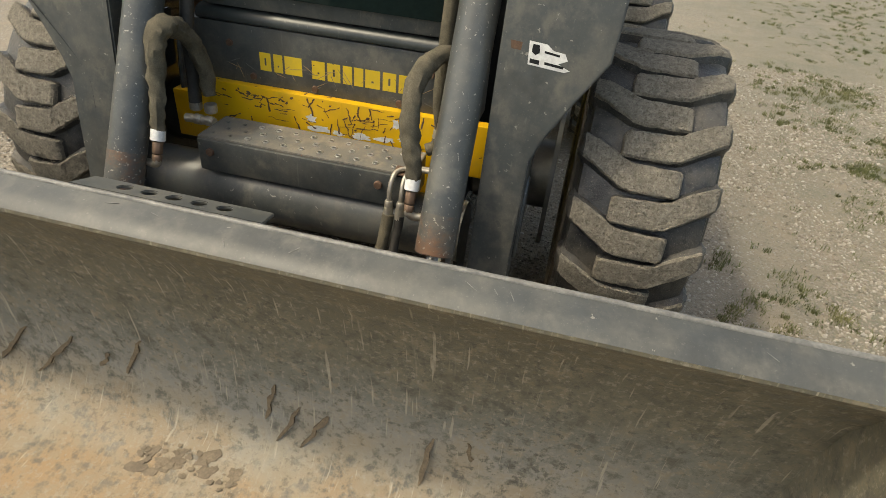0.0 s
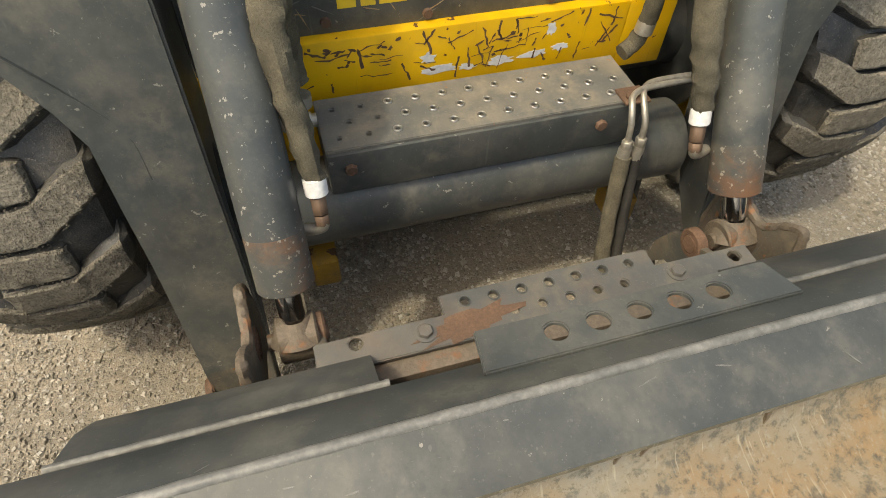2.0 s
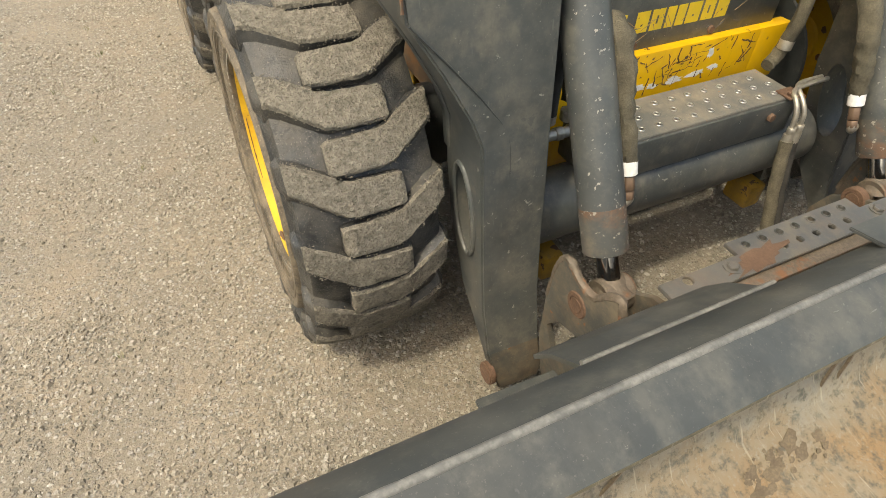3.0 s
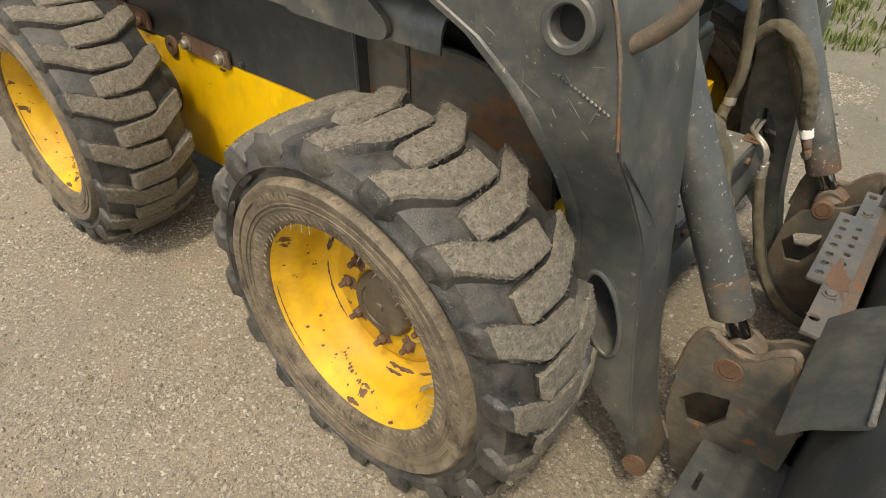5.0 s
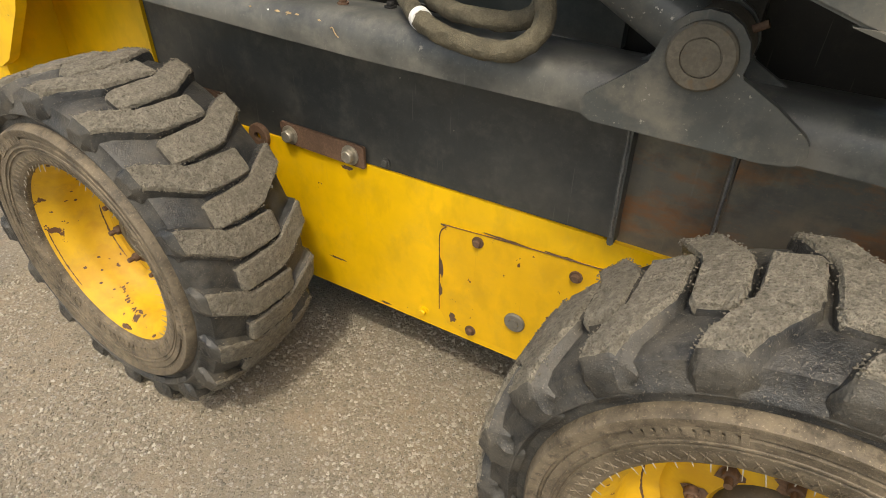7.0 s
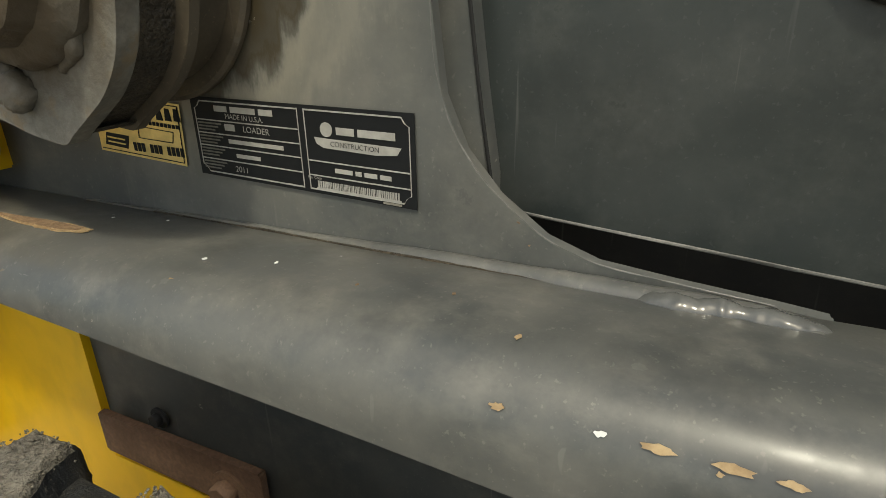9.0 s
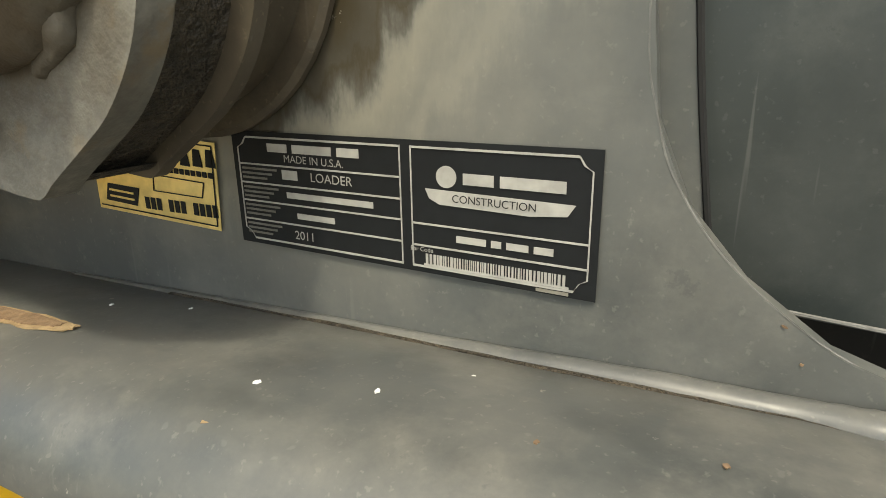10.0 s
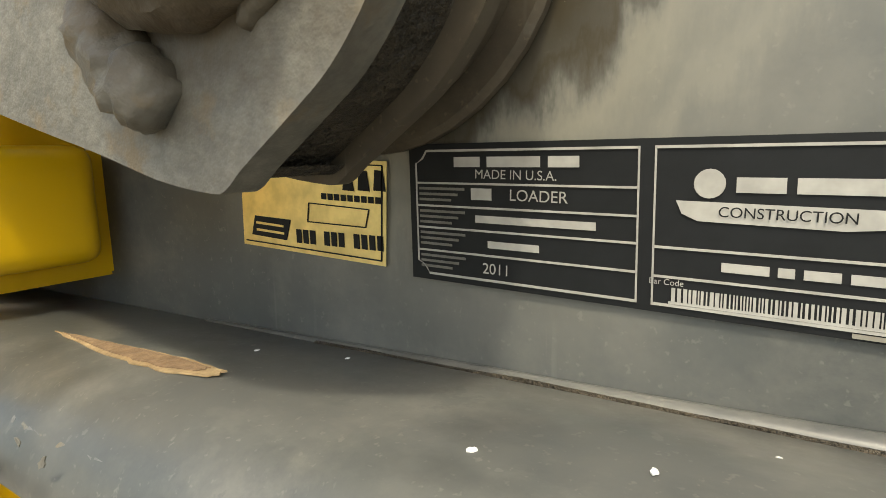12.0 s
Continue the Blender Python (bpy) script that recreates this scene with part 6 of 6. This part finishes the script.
for pts, r in (([(-0.537, 1.905, 1.146), (-0.539, 1.897, 1.131), (-0.540, 1.884, 1.118), (-0.540, 1.872, 1.110), (-0.538, 1.866, 1.104)], 0.013), ([(-0.538, 1.830, 1.126), (-0.539, 1.815, 1.139), (-0.538, 1.805, 1.158)], 0.006)):
    bm = bmesh.new()
    sweep(bm, pts, r, 20, 0.3, True, [r * 0.5] + [r] * (len(pts) - 2) + [r * 0.6])
    for v in bm.verts:
        v.co += Vector((1, 1, 1)) * 0.0018 * noise.noise(v.co * 75)
    lump = lpart("weld_bead", bm, M_CAST, "lumpy weld")
    for e in lump.data.edges:
        e.use_edge_sharp = False

# rear yellow body
bm = bmesh.new()
box(bm, (-0.500, 2.150, 1.002), (-0.39, 2.9, 1.5), 0.035, 5)
lpart("rear_post", bm, M_YELLOW, "yellow rear body post")
flat("rear_plate", [(2.128, 1.009), (2.140, 1.009), (2.140, 1.099), (2.128, 1.099)], -0.55, 0.130, M_YELLOW, "flat yellow edge plate")
bm = bmesh.new()
box(bm, (-0.58, 2.098, 1.024), (-0.442, 2.127, 1.102), 0.014, 5)
lpart("rear_corner", bm, M_YELLOW, "rounded yellow corner piece at the ledge's end")
flat("rear_door", [(2.28, 1.00), (2.36, 0.88), (2.50, 0.73), (2.56, 0.70), (2.95, 0.70), (2.95, 1.4), (2.25, 1.4)], -0.605, 0.03, M_YELLOW, "yellow rear quarter panel")
bm = bmesh.new()
box(bm, (-0.60, 2.55, 0.45), (0.60, 2.95, 1.5), 0.03)
lpart("rear_body", bm, M_YELLOW)

# data plates
PLATE_X = -0.4255


def card(name, pts, mat, lift, label=""):
    """A printed patch on the upright: (y, z) outline, lift in front of the steel."""
    bm = bmesh.new()
    prism(bm, pts, at_x(PLATE_X - lift), 0.0004, 0)
    return lpart(name, bm, mat, label, None, False)


def pz(y, u):
    """Height on the plate at y, u from 0 (foot) to 1 (top)."""
    k = (1.857 - y) / 0.201
    lo, hi = 1.0320 - 0.0065 * k, 1.0945 - 0.0020 * k
    return lo + (hi - lo) * u


def strip(y0, y1, u0, u1, mat, lift=0.0012, name="print", label=""):
    return card(name, [(y0, pz(y0, u0)), (y1, pz(y1, u0)), (y1, pz(y1, u1)), (y0, pz(y0, u1))], mat, lift, label)


strip(1.857, 1.656, 0, 1, M_DECAL_K, 0.0006, "data_plate", "black riveted data plate with silver print")
LINE = 0.0007
for y0, y1 in ((1.853, 1.752), (1.746, 1.6600)):
    c = 0.006
    for u in (0.05, 0.95):
        strip(y0 - (c if y0 > 1.8 else 0), y1 + (c if y1 < 1.7 else 0), u - 0.008, u + 0.008, M_SILVER)
    for y in (y0, y1):
        u0 = 0.042 if 1.7 < y < 1.8 else 0.14
        strip(y + LINE / 2, y - LINE / 2, u0, 1 - u0, M_SILVER)
for y0, y1 in ((1.853, 1.853 - 0.006), (1.6600, 1.6600 + 0.006)):
    for u0, u1 in ((0.14, 0.05), (0.86, 0.95)):
        d = 0.0008 if y0 > y1 else -0.0008
        ym = (y0 * 0.35 + y1 * 0.65, y0 * 0.35 + y1 * 0.65 + d)
        um = u0 * 0.65 + u1 * 0.35
        card("print", [(y0 + d / 2, pz(y0, u0)), (ym[0], pz(y0, um)), (y1, pz(y1, u1) - 0.0004), (y1 + d * 0.3, pz(y1, u1) + 0.0004), (ym[1], pz(y0, um) + 0.0003), (y0 - d / 2, pz(y0, u0))], M_SILVER, 0.0012)
for u in (0.72, 0.555, 0.395, 0.225):
    strip(1.853, 1.752, u - 0.007, u + 0.007, M_SILVER)
for u in (0.385, 0.215):
    strip(1.746, 1.6600, u - 0.007, u + 0.007, M_SILVER)
for y0, y1 in ((1.8325, 1.8195), (1.8160, 1.7915), (1.7880, 1.7750)):   # the maker's line, word by word
    strip(y0, y1, 0.835, 0.905, M_SILVER)
for n, u in enumerate((0.680, 0.640, 0.600, 0.515, 0.475, 0.435, 0.355, 0.315, 0.275, 0.185, 0.145, 0.105)):
    strip(1.8515, 1.8275 + 0.0035 * ((n * 7) % 3), u - 0.009, u + 0.009, M_FAINT)
strip(1.822, 1.768, 0.452, 0.502, M_SILVER)   # serial number
strip(1.816, 1.792, 0.280, 0.328, M_SILVER)
for y0, y1 in ((1.7225, 1.7075), (1.7050, 1.7000), (1.6975, 1.6870), (1.6845, 1.6755)):
    strip(y0, y1, 0.275, 0.325, M_SILVER)
strip(1.7190, 1.7040, 0.705, 0.785, M_SILVER)  # maker's name, two words
strip(1.7010, 1.6710, 0.705, 0.785, M_SILVER)
sx = [(1.7275 + 0.0052 * math.cos(2 * math.pi * q / 20), pz(1.727, 0.75) + 0.0052 * math.sin(2 * math.pi * q / 20)) for q in range(20)]
card("print", sx, M_SILVER, 0.0012)
card("print", [(1.7385, pz(1.736, 0.655)), (1.7365, pz(1.73, 0.585)), (1.731, pz(1.73, 0.545)), (1.687, pz(1.69, 0.530)), (1.670, pz(1.674, 0.555)), (1.6665, pz(1.671, 0.635))], M_SILVER, 0.0012)
y = 1.739
rnd = random.Random(5)
while y > 1.669:
    w = rnd.choice((0.0005, 0.0009, 0.0013))
    strip(y, y - w, 0.075, 0.155, M_SILVER)
    y -= w + rnd.choice((0.0005, 0.0008))
strip(1.740, 1.668, 0.06, 0.075, M_SILVER)
strip(1.683, 1.668, 0.012, 0.035, M_ZINC)
# the gold dealer plate
GY = [(1.978, 1.041), (1.8735, 1.0355), (1.8705, 1.087), (1.95, 1.091), (1.976, 1.092)]
card("dealer_plate", GY, M_DECAL_G, 0.0006, "gold dealer plate, bent, with black print")
GB = [(1.9755, 1.0435), (1.8758, 1.0382), (1.8732, 1.0850), (1.9738, 1.0897)]
for (ya, za), (yb, zb) in zip(GB[:3], GB[1:]):
    d = Vector((yb - ya, zb - za)).normalized() * 0.00035
    card("print", [(ya - d.y, za + d.x), (yb - d.y, zb + d.x), (yb + d.y, zb - d.x), (ya + d.y, za - d.x)], M_DECAL_K, 0.0011)
for y0 in (1.899, 1.889, 1.879):
    card("print", [(y0, 1.073), (y0 - 0.0075, 1.0725), (y0 - 0.006, 1.0825), (y0 - 0.0012, 1.083)], M_DECAL_K, 0.0011)
for k in range(12):
    y0 = 1.934 - 0.0051 * k
    z0 = 1.0442 - 0.0009 * k / 11
    if k not in (3, 7):
        card("print", [(y0, z0), (y0 - 0.0036, z0 - 0.0002), (y0 - 0.0036, z0 + 0.0072), (y0, z0 + 0.0074)], M_DECAL_K, 0.0011)
for k in range(9):
    y0 = 1.914 - 0.0045 * k
    card("print", [(y0, 1.0682 - 0.0002 * k), (y0 - 0.0032, 1.068 - 0.0002 * k), (y0 - 0.0032, 1.0712 - 0.0002 * k), (y0, 1.0714 - 0.0002 * k)], M_DECAL_K, 0.0011)
card("print", [(1.970, 1.0470), (1.942, 1.0450), (1.938, 1.0565), (1.9665, 1.0580)], M_DECAL_K, 0.0011)
for z0 in (1.0535, 1.0495):
    card("print", [(1.9655, z0), (1.9435, z0 - 0.0014), (1.9433, z0 - 0.0002), (1.9653, z0 + 0.0013)], M_DECAL_G, 0.0015)
BX = [(1.9235, 1.0660), (1.8825, 1.0635), (1.8850, 1.0545), (1.9250, 1.0560)]
for (ya, za), (yb, zb) in zip(BX, BX[1:] + BX[:1]):
    d = Vector((yb - ya, zb - za)).normalized() * 0.0003
    card("print", [(ya - d.y, za + d.x), (yb - d.y, zb + d.x), (yb + d.y, zb - d.x), (ya + d.y, za - d.x)], M_DECAL_K, 0.0011)


def words(text, y, z, size, mat, tilt=-1.6, lift=0.0014, bold=0.0):
    """Lettering on the upright that reads from the loader's right side."""
    cu = bpy.data.curves.new("lettering", "FONT")
    cu.body, cu.size, cu.align_x, cu.offset = text, size, "CENTER", bold
    tmp = new("lettering", cu)
    bpy.context.view_layer.update()
    me = bpy.data.meshes.new_from_object(tmp.evaluated_get(bpy.context.evaluated_depsgraph_get()))
    bpy.data.objects.remove(tmp)
    me.materials.append(mat)
    ob = new("lettering", me)
    ob.parent = loader
    turn = Matrix(((0, 0, -1, 0), (-1, 0, 0, 0), (0, 1, 0, 0), (0, 0, 0, 1)))
    ob.matrix_basis = ROOT @ Matrix.Translation((PLATE_X - lift, y, z)) @ turn @ pose(0, 0, 0, 0, 0, tilt)
    return ob


words("MADE IN U.S.A.", 1.803, pz(1.803, 0.755), 0.0056, M_SILVER)
words("LOADER", 1.7925, pz(1.797, 0.612), 0.0068, M_SILVER)
strip(1.824, 1.814, 0.61, 0.69, M_SILVER)
words("2011", 1.812, pz(1.812, 0.10), 0.0068, M_SILVER)
words("CONSTRUCTION", 1.704, pz(1.704, 0.572), 0.0052, M_DECAL_K, -1.6, 0.0018)
words("Bar Code", 1.741, pz(1.741, 0.17), 0.0032, M_SILVER)

# ---- right arm details ----
flat("arm_decal", [(0.222, 1.068), (0.300, 1.098), (0.42, 1.16), (0.42, 1.24), (0.28, 1.24), (0.235, 1.15)], -0.6825, 0.002, M_YELLOW, "yellow decal with a torn edge", 0)
tube("grab_handle", [(-0.645, 0.05, 1.025), (-0.64, 0.032, 1.036), (-0.64, 0.006, 1.058), (-0.64, -0.012, 1.080), (-0.64, -0.019, 1.105), (-0.638, -0.018, 1.2)], 0.0125, M_RUSTY_STEEL, "rusty bent steel bar")
for side in (-1, 1):
    bm = bmesh.new()
    rows = []
    for z, y, x in ((0.60, 0.114, 0.553), (0.67, 0.120, 0.556), (0.72, 0.123, 0.575), (0.80, 0.130, 0.620), (0.885, 0.150, 0.672), (0.92, 0.174, 0.677), (0.95, 0.202, 0.679), (1.005, 0.275, 0.679), (1.065, 0.400, 0.679), (1.11, 0.55, 0.679)):
        # a flat bar laid along the arm's rear edge, proud of its face
        rows.append([bm.verts.new((side * (x + dx), y + dy, z)) for dx, dy in ((-0.012, 0.010), (0.003, 0.009), (0.004, -0.012), (0.001, -0.018), (-0.012, -0.006))])
    for a, b in zip(rows, rows[1:]):
        for k in range(5):
            bm.faces.new((a[k], a[(k + 1) % 5], b[(k + 1) % 5], b[k]))
    bm.faces.new(rows[0])
    bm.faces.new(rows[-1][::-1])
    bmesh.ops.recalc_face_normals(bm, faces=bm.faces)
    lpart("arm_flange", bm, M_GREY, "rubbed edge bar of the lift arm")
    # thick rim round the oval opening
    bm = bmesh.new()
    loop = [(0.030 + 0.036 * math.cos(a) * 0.94 + 0.094 * math.sin(a) * 0.30, 0.505 - 0.036 * math.cos(a) * 0.30 + 0.094 * math.sin(a) * 0.95) for a in (2 * math.pi * k / 20 for k in range(21))]
    sweep(bm, [(side * 0.5555, y, z) for y, z in loop], 0.0055, 8)
    lpart("opening_rim", bm, M_GREY, "welded rim of the arm's oval opening")

# rusty edge, weld and scuffs on the right arm
for n in range(38):
    z = rnd.uniform(0.90, 1.18)
    y = rnd.uniform(0.05 + max(0, z - 1.0) * 0.4, 0.13 + max(0, z - 0.88) * 1.1)
    lpart("scuff", blot(y, z, 0, rnd.uniform(0.003, 0.020) if n % 3 else 0.003, rnd.uniform(0.0006, 0.0016), rnd.choice([20, 35, 50, 120, 160]) + rnd.uniform(-10, 10), n + 900, 9, at_x(-0.6806)), M_WORN, "", None, False)
tube("rusty_edge", [(-0.6785, y, z) for z, y in ((0.90, 0.0175), (0.95, 0.026), (1.005, 0.036), (1.065, 0.052), (1.11, 0.072), (1.20, 0.111))], 0.003, M_RUSTY_STEEL, "rusty rubbed edge", 0.4, 8)
for n in range(13):
    y, z = 0.122 - 0.0067 * n, 0.982 - 0.0029 * n
    bm = bmesh.new()
    rod(bm, (-0.6795, y, z), (-0.6815, y - 0.004, z - 0.003), 0.0022, 8)
    lpart("weld_stitch", bm, M_WORN if n % 4 == 0 else M_GREY, "")

# overlapping plate's edge down the arm's front
tube("plate_edge", [(-0.672, 0.0095, 0.885), (-0.612, 0.0020, 0.820), (-0.540, -0.0075, 0.735), (-0.505, -0.0140, 0.680), (-0.500, -0.0250, 0.610)], 0.0016, M_BODY, "edge of the arm's overlapping plate", 0.15, 8)

# chipped patches on the yellow strip
rnd = random.Random(55)
for n in range(22):
    x, z = rnd.uniform(-0.27, -0.06) if n < 12 else rnd.uniform(-0.06, 0.28), rnd.uniform(0.598, 0.624) if n < 12 else rnd.uniform(0.555, 0.622)
    lpart("chip", blot(x, z, 0, rnd.uniform(0.003, 0.012), rnd.uniform(0.0015, 0.004), rnd.uniform(-25, 60), n + 340, 11, at_y(0.2077)), M_RUST, "chipped paint", None, False)
# scuffs on the front panel round the lettering
for n in range(26):
    x, z, ln, a = rnd.uniform(-0.30, 0.30), rnd.uniform(0.645, 0.70), rnd.uniform(0.006, 0.03), rnd.uniform(-1.2, 1.2)
    lpart("scuff", blot(x, z, 0, ln, 0.0011, math.degrees(a), n + 400, 9, at_y(0.2317)), M_TAN if n % 3 else M_WORN, "", None, False)
# scratches along the bucket's top
for n in range(22):
    x, k, ln = rnd.uniform(-0.7, 0.95), rnd.uniform(0.1, 0.9), rnd.uniform(0.003, 0.016)
    m = pose(x, -0.430 - 0.059 * k, 0.661 + 0.0525 * k, -42) if n % 2 else pose(x, -0.505 - 0.040 * k, 0.7135 - 0.009 * k, 12.5)
    bpart("scratch", blot(0, 0, 0, ln, 0.0008, rnd.uniform(-70, 70), n + 440, 8, m), M_WORN, "", False)

# scuffed rear end of the ledge
for n in range(20):
    y, k = rnd.uniform(1.90, 2.07), rnd.random()
    m = pose(-0.5625, y, 0.958 + ledge_z(y, 0.958) + 0.02 * k, 0, -88) if n % 2 else pose(-0.5508, y, 0.9864 + ledge_z(y), 0, -50)
    lpart("scuff", blot(0, 0, 0, rnd.uniform(0.0006, 0.002), rnd.uniform(0.0015, 0.006), rnd.uniform(-40, 40), n + 500, 10, m), rnd.choice([M_WORN, M_WORN, M_CAST]), "", None, False)
